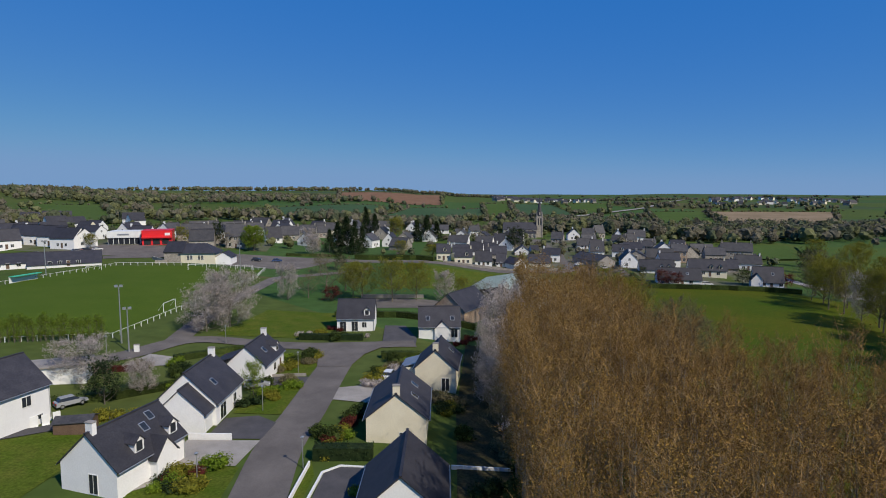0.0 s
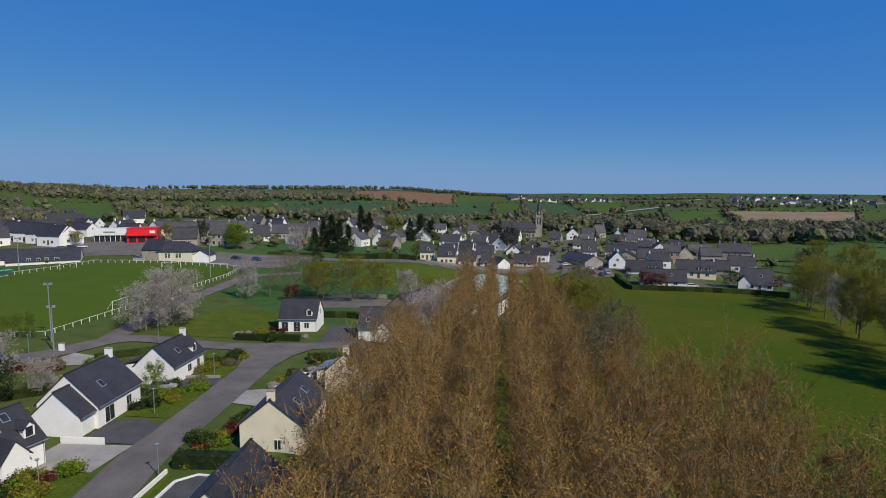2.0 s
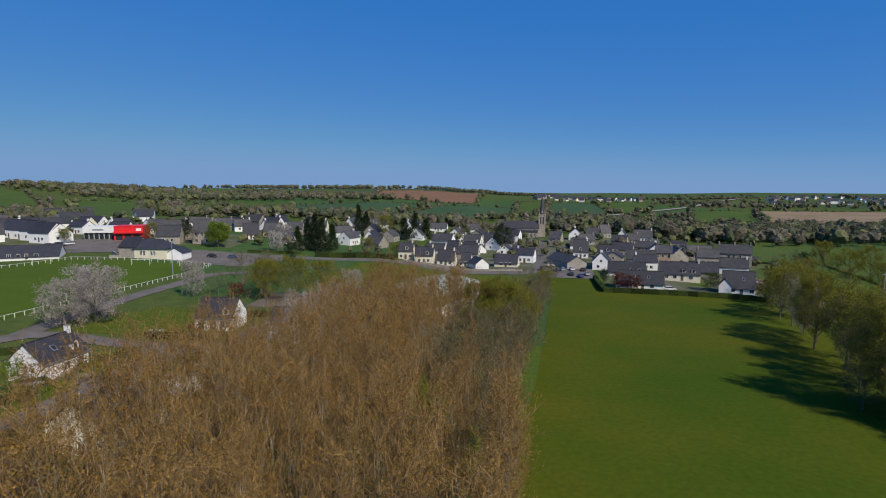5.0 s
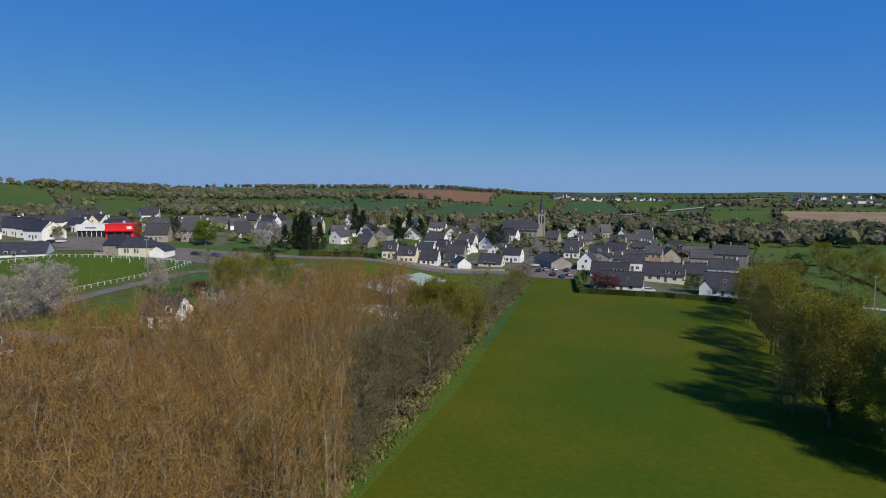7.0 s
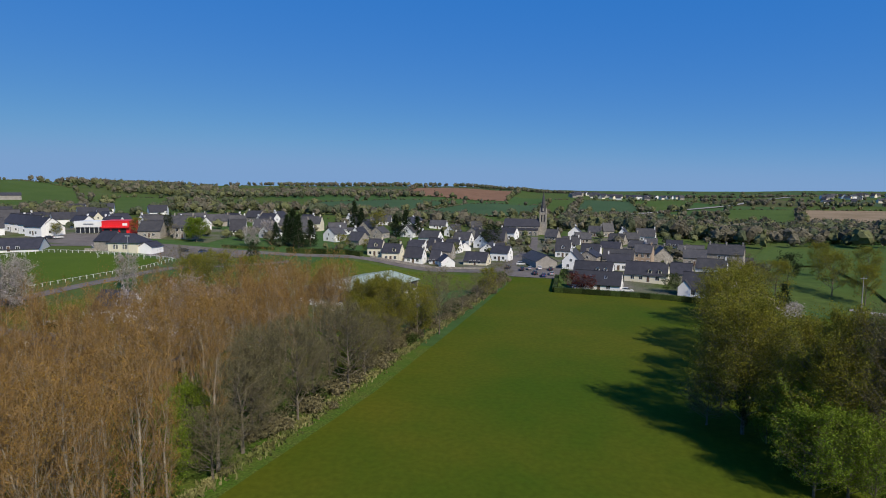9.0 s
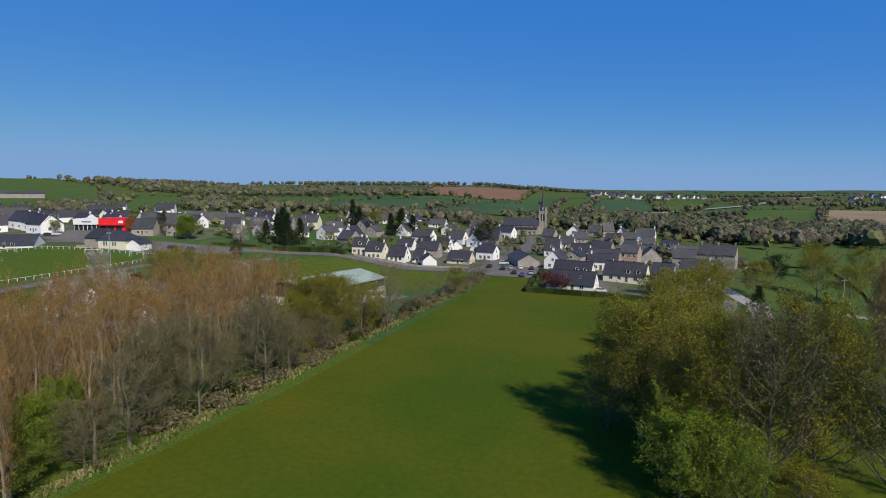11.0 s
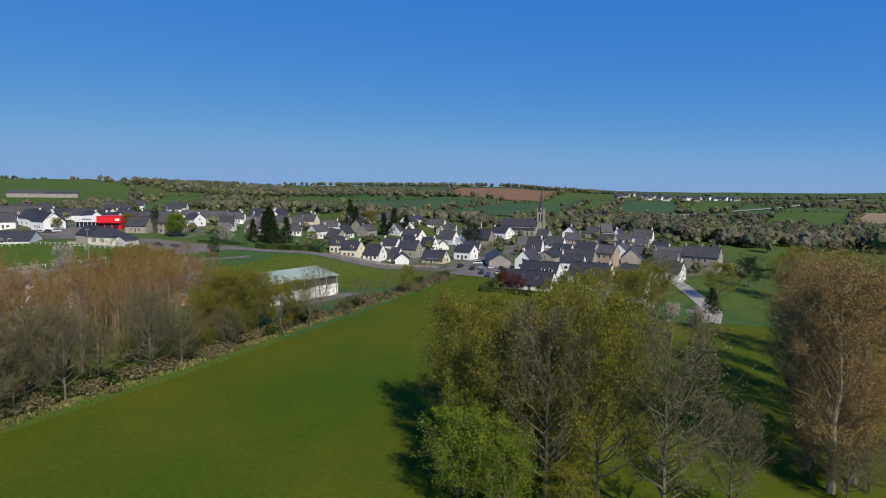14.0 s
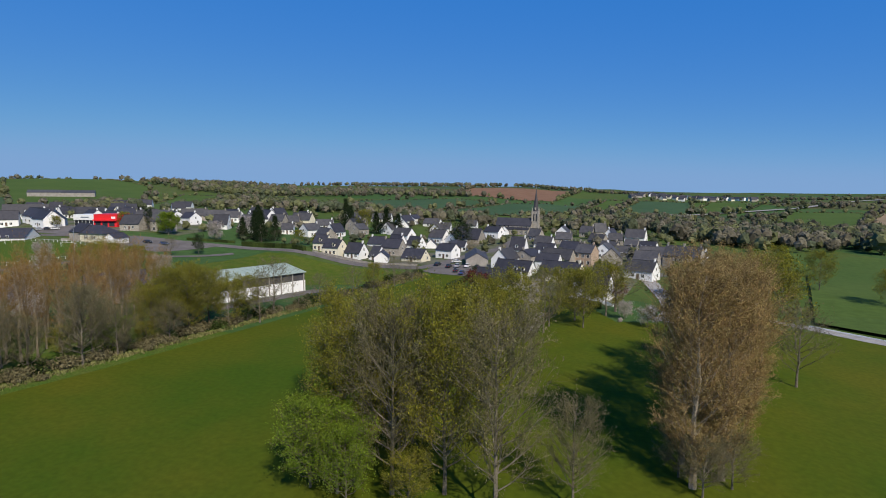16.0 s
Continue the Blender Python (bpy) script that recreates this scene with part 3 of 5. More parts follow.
house(114.1, 369.4, -23, 9.0, 7.0, 2.8, 6.3, "stone", "slate_old", chim=(0.9,), front=WIN)
house(123.1, 377.4, 1, 7.9, 7.0, 2.9, 6.4, "stone", "slate_old", chim=(0.9,), front=WIN)
house(122.5, 344.2, -22, 8.8, 7.0, 2.6, 5.5, "stone", "slate_old", chim=(0.9,), front=WIN)
house(94.6, 371.9, 1, 9.1, 7.0, 2.8, 6.3, "stone", "slate_old", chim=(0.9,), front=WIN)
house(132.5, 366.0, -11, 7.0, 7.0, 2.1, 4.9, "stone", "slate_old", chim=(0.9,), front=WIN)
house(107.8, 337.9, 5, 6.6, 7.0, 1.9, 4.4, "stone", "slate_old", chim=(0.9,), front=WIN)
house(87.3, 350.0, -9, 9.8, 7.0, 2.3, 6.2, "render_white", "slate_old", chim=(0.9,), front=WIN)
house(129.8, 330.2, -6, 9.4, 7.0, 1.9, 5.0, "stone", "slate_old", chim=(0.9,), front=WIN)
house(76.5, 380.4, -21, 7.8, 7.0, 2.9, 7.1, "stone", "slate_old", chim=(0.9,), front=WIN)
house(22.9, 420.9, 6, 7.2, 8.0, 3.7, 7.6, "render_white", "slate_old", front=WIN)
house(11.7, 399.0, 8, 6.4, 8.0, 2.3, 5.7, "render_white", "slate_old", front=WIN)
house(-11.9, 382.6, 112, 8.0, 5.9, 2.2, 5.5, "render_white", "slate_old")
house(-17.7, 362.4, 14, 5.6, 8.0, 2.5, 4.9, "render_white", "slate_old", front=WIN)
house(-46.6, 419.2, 11, 14.3, 8.0, 2.5, 6.5, "render_white", "slate_old", front=WIN)
house(-49.4, 354.5, 19, 9.8, 8.0, 2.1, 3.6, "render_white", "slate_old", front=WIN)
house(-1.9, 408.5, -2, 11.7, 8.0, 2.4, 5.8, "render_white", "slate_old", front=WIN)
house(-52.9, 484.2, 114, 8.0, 6.6, 1.9, 4.3, "render_white", "slate_old")
house(50.0, 408.5, 98, 8.0, 5.8, 2.3, 5.4, "render_white", "slate_old")
house(30.1, 325.1, 109, 8.0, 6.1, 1.9, 4.8, "render_white", "slate_old")
house(-22.6, 303.5, -23, 9.4, 9.0, 2.4, 6.4, "stone", "slate_old", label="open stone shed with a pale sheet roof")
house(-218.0, 288.5, 45, 9.2, 9.0, 4.3, 7.8, "render_white", "slate", front=WIN2)
house(-199.5, 320.4, -8, 7.4, 9.0, 3.0, 7.4, "render_cream", "slate", gr=GAB)
house(-204.7, 337.4, -8, 8.5, 9.0, 3.1, 6.9, "render_white", "slate", gr=GAB)
house(-143.8, 217.0, 30, 23.3, 14.0, 1.0, 5.0, "render_white", "slate", front=WIN4, label="low white building with a broad dark roof")
house(-161.3, 209.4, 34, 20.4, 12.0, 2.0, 5.2, "render_white", "slate", front=WIN4, label="low white building with a broad dark roof")
house(-165.2, 337.2, 116, 8.0, 6.6, 2.2, 4.8, "render_white", "slate")
house(-123.2, 282.6, 28, 15.6, 9.0, 4.0, 8.4, "stone", "slate_old", chim=(0.9,), front=WIN4)
house(-108.7, 258.0, 15, 10.3, 9.0, 3.3, 7.6, "stone", "slate_old", front=WIN)
house(-95.2, 264.0, 10, 9.0, 9.0, 5.6, 10.9, "stone", "slate_old", chim=(0.9,), front=WIN2, label="tall stone house with a white conservatory")
house(-89.4, 300.0, 25, 8.2, 9.0, 2.5, 7.9, "render_white", "slate", front=WIN, gr=GAB)
house(-85.0, 319.1, 9, 9.7, 8.0, 3.3, 7.7, "stone", "slate_old", chim=(0.9,), front=WIN)
house(-80.1, 339.9, 7, 9.5, 8.0, 3.5, 7.5, "stone", "slate_old", chim=(0.9,), front=WIN)
house(-72.1, 355.1, 5, 13.4, 8.0, 4.3, 8.5, "render_cream", "slate_old", chim=(0.9,), front=WIN)
house(-190.7, 247.6, 50, 10.9, 8.0, 4.0, 8.5, "render_white", "slate", front=WIN)
house(-236.3, 288.2, 49, 24.6, 8.0, 3.6, 9.4, "render_white", "slate", front=WIN4, dorm=(0.0,))
house(-160.0, 252.9, 137, 9.0, 9.6, 3.7, 8.0, "render_white", "slate", gl=GAB)
house(-223.8, 321.6, 47, 20.5, 8.0, 3.3, 6.8, "render_white", "slate", front=WIN)
house(-113.5, 272, 45, 12, 9.0, 4.2, 6.9, "stone", "slate")
house(-137.5, 329.3, 36, 15.9, 8.0, 3.2, 7.2, "stone", "slate_old", chim=(0.9,), front=WIN)
house(-122.3, 331.6, 34, 13.6, 8.0, 3.2, 7.0, "stone", "slate_old", chim=(0.9,), front=WIN)
house(-109.9, 333.0, 33, 9.6, 8.0, 3.1, 6.9, "render_white", "slate_old", chim=(0.9,), front=WIN)
house(-57.0, 317.6, 28, 6.8, 8.0, 2.8, 6.1, "render_white", "slate_old", chim=(0.9,), front=WIN)
house(-75.5, 348.1, 27, 9.3, 8.0, 3.0, 6.7, "stone", "slate_old", chim=(0.9,), front=WIN)
house(-53.9, 352.3, 24, 10.9, 8.0, 3.0, 6.6, "render_white", "slate_old", chim=(0.9,), front=WIN)



for gx, gy in ((-158.8, 247.4), (-168, 252.5), (-176.5, 256), (-185, 259.5)):
    # stepped row whose right gables catch the sun
    house(gx - 5.4, gy + 3.4, -10, 12, 8.5, 4.4, 8.6, gr=GAB, front=WIN, label="white terrace house with a steep slate roof", group="white terrace")
drape("village_yards", [(-2, 262), (55, 258), (62, 266), (84, 264), (84, 228), (104, 220), (134, 212), (140, 262), (170, 300), (160, 345), (120, 400), (40, 400), (10, 330)], M["yard"], "gravel yards and small gardens between the houses", "yard", 0.1, 5)
drape("terrace_yards", [(-215, 250), (-160, 240), (-112, 252), (-80, 258), (-90, 310), (-190, 310)], M["yard"], "gravel yards round the terrace and shops", "yard", 0.06, 5)


def church(x, y, rot):
    z = on_ground(x, y)
    ch = thing("church", x, y, z, rot, "granite village church with a tall slate spire", "church")
    part("nave_wall", gable_wall(-14, 10, 4.8, 6.0, 10.6), M["stone"], ch)
    part("nave_roof", slab_roof(-14, 10, 4.8, 6.0, 10.6), M["slate"], ch)
    bm = bmesh.new()
    for s in (-1, 1):
        box(bm, -12, 9, s * 7.6 if s < 0 else 4.8, -4.8 if s < 0 else 7.6, -0.6, 3.4)
    part("aisle_wall", bm, M["stone"], ch)
    bm = bmesh.new()
    for s in (-1, 1):
        low = [(-12.2, s * 7.9, 3.3), (9.2, s * 7.9, 3.3), (9.2, s * 4.8, 4.6), (-12.2, s * 4.8, 4.6)]
        solid(bm, low, [(a, b, c + 0.15) for a, b, c in low])
    part("aisle_roof", bm, M["slate"], ch)
    for i in range(7):
        px = -11 + i * 3
        w = opening(ch, "window", px, -4.83, 4.5, 0.8, 1.2, 0)
        opening(ch, "window", px, -7.63, 1.0, 0.8, 1.5, 0)
        b = part("buttress", boxed((px + 1.2, px + 1.8, -8.3, -7.6, -0.6, 2.8)), M["concrete"], ch)
    tower = part("tower", boxed((10, 14, -2.0, 2.0, -0.6, 15.0)), M["stone"], ch)
    for s in (-1, 1):
        for u in (-0.8, 0.8):
            part("belfry_opening", boxed((12 + u - 0.4, 12 + u + 0.4, s * 2.03 - 0.03, s * 2.03 + 0.03, 8.8, 13.8)), M["glass"], tower)
            part("belfry_opening", boxed((12 + s * 2.03 - 0.03, 12 + s * 2.03 + 0.03, u - 0.4, u + 0.4, 8.8, 13.8)), M["glass"], tower)
    part("cornice", boxed((9.8, 14.2, -2.2, 2.2, 15.0, 15.4), (9.88, 14.12, -2.12, 2.12, 7.8, 8.2)), M["concrete"], tower)
    for sx in (10, 14):
        for sy in (-2.0, 2.0):
            bm = bmesh.new()
            box(bm, sx - 0.35, sx + 0.35, sy - 0.35, sy + 0.35, -0.6, 15.2)
            rod(bm, (sx, sy, 15.2), (sx, sy, 18.6), 0.42, 0.03, 6)
            part("corner_pier", bm, M["stone"], tower)
    bm = bmesh.new()
    rod(bm, (12, 0, 15.3), (12, 0, 30.2), 1.95, 0.07, 8)
    spire = part("spire", bm, M["slate_old"], ch)
    for s in (-1, 1):
        part("lucarne", boxed((11.6, 12.4, min(s * 1.2, s * 1.9), max(s * 1.2, s * 1.9), 16.2, 18.0)), M["stone"], spire)
    bm = bmesh.new()
    rod(bm, (12, 0, 30.1), (12, 0, 31.8), 0.06, 0.05, 5)
    box(bm, 11.6, 12.4, -0.06, 0.06, 31.0, 31.15)
    part("cross", bm, M["metal"], spire)
    return ch


church(57.5, 413.5, -2)


taken = [o.matrix_basis.translation.xy for o in bpy.data.objects if o.name.startswith(("house", "church"))]
fill = random.Random(91)
made = 0
for _ in range(900):
    zone = fill.choice(((4, 62, 282, 345), (70, 165, 300, 400), (84, 150, 262, 330), (-64, -4, 300, 420), (-130, -60, 290, 370), (10, 60, 345, 400), (-240, -130, 270, 340)))
    p = Vector((fill.uniform(zone[0], zone[1]), fill.uniform(zone[2], zone[3])))
    if made >= 44 or min((p - q).length for q in taken) < 12.5 or 57 < p.x < 71 or (p - Vector((57, 413))).length < 22:
        continue
    taken.append(p)
    made += 1
    stone = fill.random() < (0.14 if p.x < 60 else 0.42)
    house(p.x, p.y, fill.choice((-16, -10, -6, 74, 80)) + fill.uniform(-5, 5), fill.uniform(8, 12), fill.uniform(7, 8.5), fill.uniform(2.8, 4.2), fill.uniform(6.4, 7.8), "stone" if stone else "render_white", fill.choice(("slate", "slate_old")),
          chim=(fill.choice((-0.95, 0.95)),), front=WIN, gr=GAB, gl=GAB, label="stone village house with a slate roof" if stone else "white village house with a slate roof")


def showroom():
    s = thing("car_showroom", -144.5, 258.5, on_ground(-144, 257), 14, "white flat-roofed showroom with a glazed front", "shop building")
    part("wall", boxed((-6.8, 6.8, 0.3, 11, -0.6, 3.1)), M["render_white"], s)
    part("fascia", boxed((-7, 7, -0.4, 11.2, 3.1, 6.0)), M["trim"], s)
    for i in range(6):
        p = part("window", boxed((-6.6 + i * 2.2, -4.6 + i * 2.2, 0.2, 0.28, 0.2, 3.0)), M["glass"], s)
        part("frame", boxed((-4.6 + i * 2.2, -4.4 + i * 2.2, 0.1, 0.3, 0.0, 3.1)), M["trim"], p)
    part("sign", boxed((-2.6, 2.2, -0.46, -0.41, 4.2, 4.9)), M["metal"], s)
    r = thing("red_building", -129.3, 258, on_ground(-129, 257), 20, "bright red flat-roofed commercial building", "shop building")
    part("wall", boxed((-6.2, 6.2, 0.0, 12, -0.6, 6.6)), M["red"], r)
    part("canopy", boxed((-6.3, 6.3, -1.3, 0.0, 3.4, 4.0)), M["red"], r)
    part("roof", boxed((-6.3, 6.3, -0.1, 12.1, 6.6, 6.8)), M["red"], r)
    for i in range(3):
        part("window", boxed((-5.4 + i * 3.7, -2.6 + i * 3.7, -0.05, 0.0, 0.3, 2.9)), M["glass"], r)
    part("sign", boxed((3.2, 5.4, -0.1, -0.03, 4.4, 5.6)), M["trim"], r)


showroom()


def clubhouse():
    x, y = -97, 229
    c = thing("clubhouse", x, y, on_ground(x, y), 4, "cream clubhouse with a hipped slate roof beside the pitch", "clubhouse")
    part("wall", boxed((-6.5, 6.5, -5, 5, -0.8, 4.0)), M["render_cream"], c)
    bm = bmesh.new()
    solid(bm, [(-7.1, -5.6, 3.8), (7.1, -5.6, 3.8), (7.1, 5.6, 3.8), (-7.1, 5.6, 3.8)], [(-7, -0.2, 7.4), (2.2, -0.2, 7.4), (2.2, 0.2, 7.4), (-7, 0.2, 7.4)])
    part("roof", bm, M["slate"], c)
    for px in (-3.6, -2.4, 0.6, 1.8):
        opening(c, "window", px, -5, 1.2, 0.8, 1.8, 0)
    house(-106.5, 229, 4, 7, 11, 4.0, 7.6, "stone", "slate", label="stone hall with a slate roof beside the clubhouse")
    house(-87.5, 229.5, 94, 8, 6, 2.8, 4.6, "render_white", "slate", label="small white annex with a slate roof")


clubhouse()


def hall():
    """The pale green roofed sports hall behind the meadow hedge."""
    s = thing("sports_hall", 21.5, 184.5, on_ground(30, 184), 72, "long hall with a pale green sheet metal roof", "hall")
    part("wall", boxed((-16, 16, -10.8, 10.8, -2.0, 3.6)), M["render_white"], s)
    # dark box painted for the shade in the open strip under the eaves
    part("upper_wall", boxed((-15.9, 15.9, -10.6, 10.6, 3.6, 6.3)), M["drive"], s)
    roof = part("roof", slab_roof(-16, 16, 11, 6.3, 8.3, 0.4, 0.12), M["green_roof"], s)
    for i in range(15):
        for sd in (-1, 1):
            bm = bmesh.new()
            px = -15 + i * 2.14
            low = [(px - 0.05, sd * 11.3, 6.38), (px + 0.05, sd * 11.3, 6.38), (px + 0.05, 0, 8.43), (px - 0.05, 0, 8.43)]
            solid(bm, low, [(a, b, c + 0.06) for a, b, c in low])
            part("seam", bm, M["green_roof"], roof)
    for i in range(8):
        part("post", boxed((-15.6 + i * 4.4, -15.3 + i * 4.4, -11.0, -10.7, -2.0, 6.2)), M["concrete"], s)


hall()
drape("sports_yard", [(33, 160), (28, 163), (38, 200), (44, 199)], M["asphalt"], "narrow asphalt yard beside the hall", "yard", 0.1)
drape("green_field", [(-22, 190), (12, 196), (30, 205), (50, 215), (56, 243), (-18, 247)], M["lawn"], "open green field before the village street", "field", 0.07)
ribbon("village_street", [(-95, 243), (-65, 249), (-46, 253), (4, 253.5), (31, 250.5), (55, 251), (60, 262), (60, 292), (66, 330), (64, 395)], 6.0, M["asphalt"], "grey village street", "road")
drape("car_park", [(58, 246), (63.5, 243.5), (80.5, 242), (82, 262), (62, 264)], M["asphalt"], "grey asphalt car park at the meadow corner", "car park", 0.18)
drape("clubhouse_yard", [(-84, 222), (-60, 226), (-48, 250), (-100, 244)], M["asphalt"], "asphalt yard by the clubhouse", "yard", 0.08)
drape("showroom_yard", [(-160, 236), (-118, 236), (-112, 256), (-128, 256), (-152, 257), (-160, 250)], M["asphalt"], "asphalt forecourt of the showroom", "yard", 0.08)
drape("stone_house_yard", [(-26, 157), (-2, 159), (0, 172), (-26, 172)], M["asphalt"], "grey yard behind the estate", "yard", 0.1)
ribbon("valley_road", [(172, 222), (186, 216.5), (200, 206), (230, 188), (300, 160)], 5.0, M["concrete"], "pale country road across the pasture", "road")
ribbon("gravel_lane", [(140, 275), (143.5, 256), (149, 235), (151, 218), (148, 200)], 5.5, M["concrete"], "pale gravel lane between gardens", "road")
ribbon("club_road", [(-175, 215), (-140, 232), (-118, 236), (-100, 241)], 5.5, M["asphalt"], "grey road behind the pitch", "road", 0.15)


# ---- pitch furniture ----
def fence_line(pts, gap, label):
    f = thing("pitch_fence", pts[0][0], pts[0][1], 0, 0, label, "fence")
    ox, oy = pts[0]
    post = boxed((-0.06, 0.06, -0.06, 0.06, -0.2, 1.1))
    me = None
    for a, b in zip(pts, pts[1:]):
        v = Vector(b) - Vector(a)
        k = max(1, round(v.length / gap))
        prev = None
        for i in range(k + 1):
            p = Vector(a) + v * i / k
            z = on_ground(p.x, p.y)
            if i < k:
                if me is None:
                    o = part("post", post, M["trim"], f)
                    me = o.data
                else:
                    o = new("post", me)
                    o.parent = f
                o.location = (p.x - ox, p.y - oy, z)
            if prev:
                bm = bmesh.new()
                rod(bm, (prev[0] - ox, prev[1] - oy, prev[2] + 1.06), (p.x - ox, p.y - oy, z + 1.06), 0.045, n=4)
                part("rail", bm, M["trim"], f)
            prev = (p.x, p.y, z)


fence_line([(-86, 106), (-68, 115.5), (-67, 150), (-66, 200), (-69, 220)], 2.6, "low white railing along the football pitch")
fence_line([(-69, 220), (-92, 217.5), (-124, 215.5), (-133, 172), (-137, 130)], 2.6, "low white railing behind the football pitch")


def goal(x, y, rot, w=6.4, h=2.2):
    g = thing("football_goal", x, y, on_ground(x, y), rot, "white metal football goal frame", "goal", "goals")
    for s in (-1, 1):
        bm = bmesh.new()
        rod(bm, (s * w / 2, 0, -0.1), (s * w / 2, 0, h), 0.07)
        part("post", bm, M["trim"], g)
        bm = bmesh.new()
        rod(bm, (s * w / 2, 0, h), (s * w / 2, 1.6, 0), 0.035)
        part("stay", bm, M["trim"], g)
    bm = bmesh.new()
    rod(bm, (-w / 2 - 0.05, 0, h), (w / 2 + 0.05, 0, h), 0.07)
    part("crossbar", bm, M["trim"], g)


goal(-90, 208, 14)
goal(-69.8, 144, 90)
goal(-75, 214, 5)
goal(-123, 200, 75)


def lamp(name, x, y, h, label, r=0.06, head=0.35):
    p = thing(name, x, y, on_ground(x, y), 0, label, "lamp", "lamps")
    bm = bmesh.new()
    rod(bm, (0, 0, -0.2), (0, 0, h), r, r * 0.7, 8)
    part("pole", bm, M["metal"], p)
    bm = bmesh.new()
    head *= 0.7
    rod(bm, (0, 0, h), (0, 0, h + 0.18), head * 0.3, head, 8)
    rod(bm, (0, 0, h + 0.18), (0, 0, h + 0.3), head, head * 0.2, 8)
    part("lantern", bm, M["metal"], p)


def mast(x, y, h):
    p = thing("floodlight_mast", x, y, on_ground(x, y), 20, "tall grey floodlight mast beside the pitch", "lamp", "floodlight masts")
    bm = bmesh.new()
    rod(bm, (0, 0, -0.3), (0, 0, h), 0.16, 0.09, 8)
    part("pole", bm, M["metal"], p)
    for s in (-0.45, 0.45):
        part("floodlight", boxed((s - 0.3, s + 0.3, -0.15, 0.15, h - 0.1, h + 0.35)), M["metal"], p)


mast(-64.5, 112.5, 11.5)
mast(-60, 107, 8.5)
mast(-70, 196, 11.5)
mast(-133, 190, 11.5)
for x, y in ((-26.8, 59.7), (-16.3, 63.9), (-26.5, 81.5), (-25.8, 99.5), (-45.5, 117.5), (-62.5, 104)):
    lamp("street_lamp", x, y, 3.6, "slim street lamp with a white lantern")
stand = thing("dugout", -131, 178, on_ground(-131, 178), 80, "green covered dugout bench behind the pitch", "dugout")
part("roof", boxed((-5, 5, -0.9, 0.9, 2.0, 2.15)), mat("green_sheet", (0.05, 0.45, 0.25), (0.08, 0.5, 0.3), 0.5, 5, 0.5, 0.0), stand)
part("back_wall", boxed((-5, 5, 0.8, 0.9, 0, 2.0)), M["trim"], stand)


# ---- parked cars ----
def car_body(bm, l, w):
    prof = [(-l / 2, 0.35), (-l / 2 + 0.05, 0.85), (-l / 2 + 0.35, 1.0), (l / 2 - 1.0, 0.95), (l / 2 - 0.08, 0.75), (l / 2, 0.4)]
    solid(bm, [(a, -w / 2, b) for a, b in prof], [(a, w / 2, b) for a, b in prof])


PAINT = {}
for nm, c in (("white", (0.75, 0.75, 0.74)), ("silver", (0.35, 0.36, 0.38)), ("dark", (0.03, 0.035, 0.045)), ("blue", (0.04, 0.08, 0.2)), ("red", (0.3, 0.02, 0.02))):
    PAINT[nm] = mat("car_paint_" + nm, c, tuple(v * 0.92 for v in c), 0.5, 5, 0.25, 0.0, 0.1, fine_mix=0.03)
M["tyre"] = mat("tyre_rubber", (0.02, 0.02, 0.02), (0.03, 0.03, 0.03), 1, 9, 0.85, 0.1)


def car(x, y, rot, paint, l=4.1, w=1.72, z=None):
    c = thing("car", x, y, on_ground(x, y) + 0.16 if z is None else z, rot, paint + " hatchback car parked on asphalt", "car", "parked cars")
    bm = bmesh.new()
    car_body(bm, l, w)
    body = part("body", bm, PAINT[paint], c)
    bm = bmesh.new()
    low = [(-l / 2 + 0.3, -w / 2 + 0.08, 0.98), (l / 2 - 1.0, -w / 2 + 0.08, 0.94), (l / 2 - 1.0, w / 2 - 0.08, 0.94), (-l / 2 + 0.3, w / 2 - 0.08, 0.98)]
    high = [(-l / 2 + 0.65, -w / 2 + 0.24, 1.42), (l / 2 - 1.75, -w / 2 + 0.24, 1.42), (l / 2 - 1.75, w / 2 - 0.24, 1.42), (-l / 2 + 0.65, w / 2 - 0.24, 1.42)]
    solid(bm, low, high)
    part("window", bm, M["glass"], c)
    part("roof", boxed((-l / 2 + 0.6, l / 2 - 1.7, -w / 2 + 0.22, w / 2 - 0.22, 1.42, 1.47)), PAINT[paint], c)
    for sx in (-l / 2 + 0.75, l / 2 - 0.8):
        for sy in (-w / 2 + 0.08, w / 2 - 0.08):
            bm = bmesh.new()
            rod(bm, (sx, sy - 0.1, 0.31), (sx, sy + 0.1, 0.31), 0.31, n=12)
            wheel = part("wheel", bm, M["tyre"], c)
            bm = bmesh.new()
            rod(bm, (sx, sy - 0.11, 0.31), (sx, sy + 0.11, 0.31), 0.19, n=10)
            part("rim", bm, M["metal"], wheel)
    for sy in (-w / 2 + 0.3, w / 2 - 0.3):
        part("headlight", boxed((l / 2 - 0.12, l / 2 - 0.03, sy - 0.17, sy + 0.17, 0.6, 0.72)), M["trim"], c)
        part("tail_light", boxed((-l / 2 - 0.01, -l / 2 + 0.06, sy - 0.12, sy + 0.12, 0.68, 0.84)), M["red"], c)


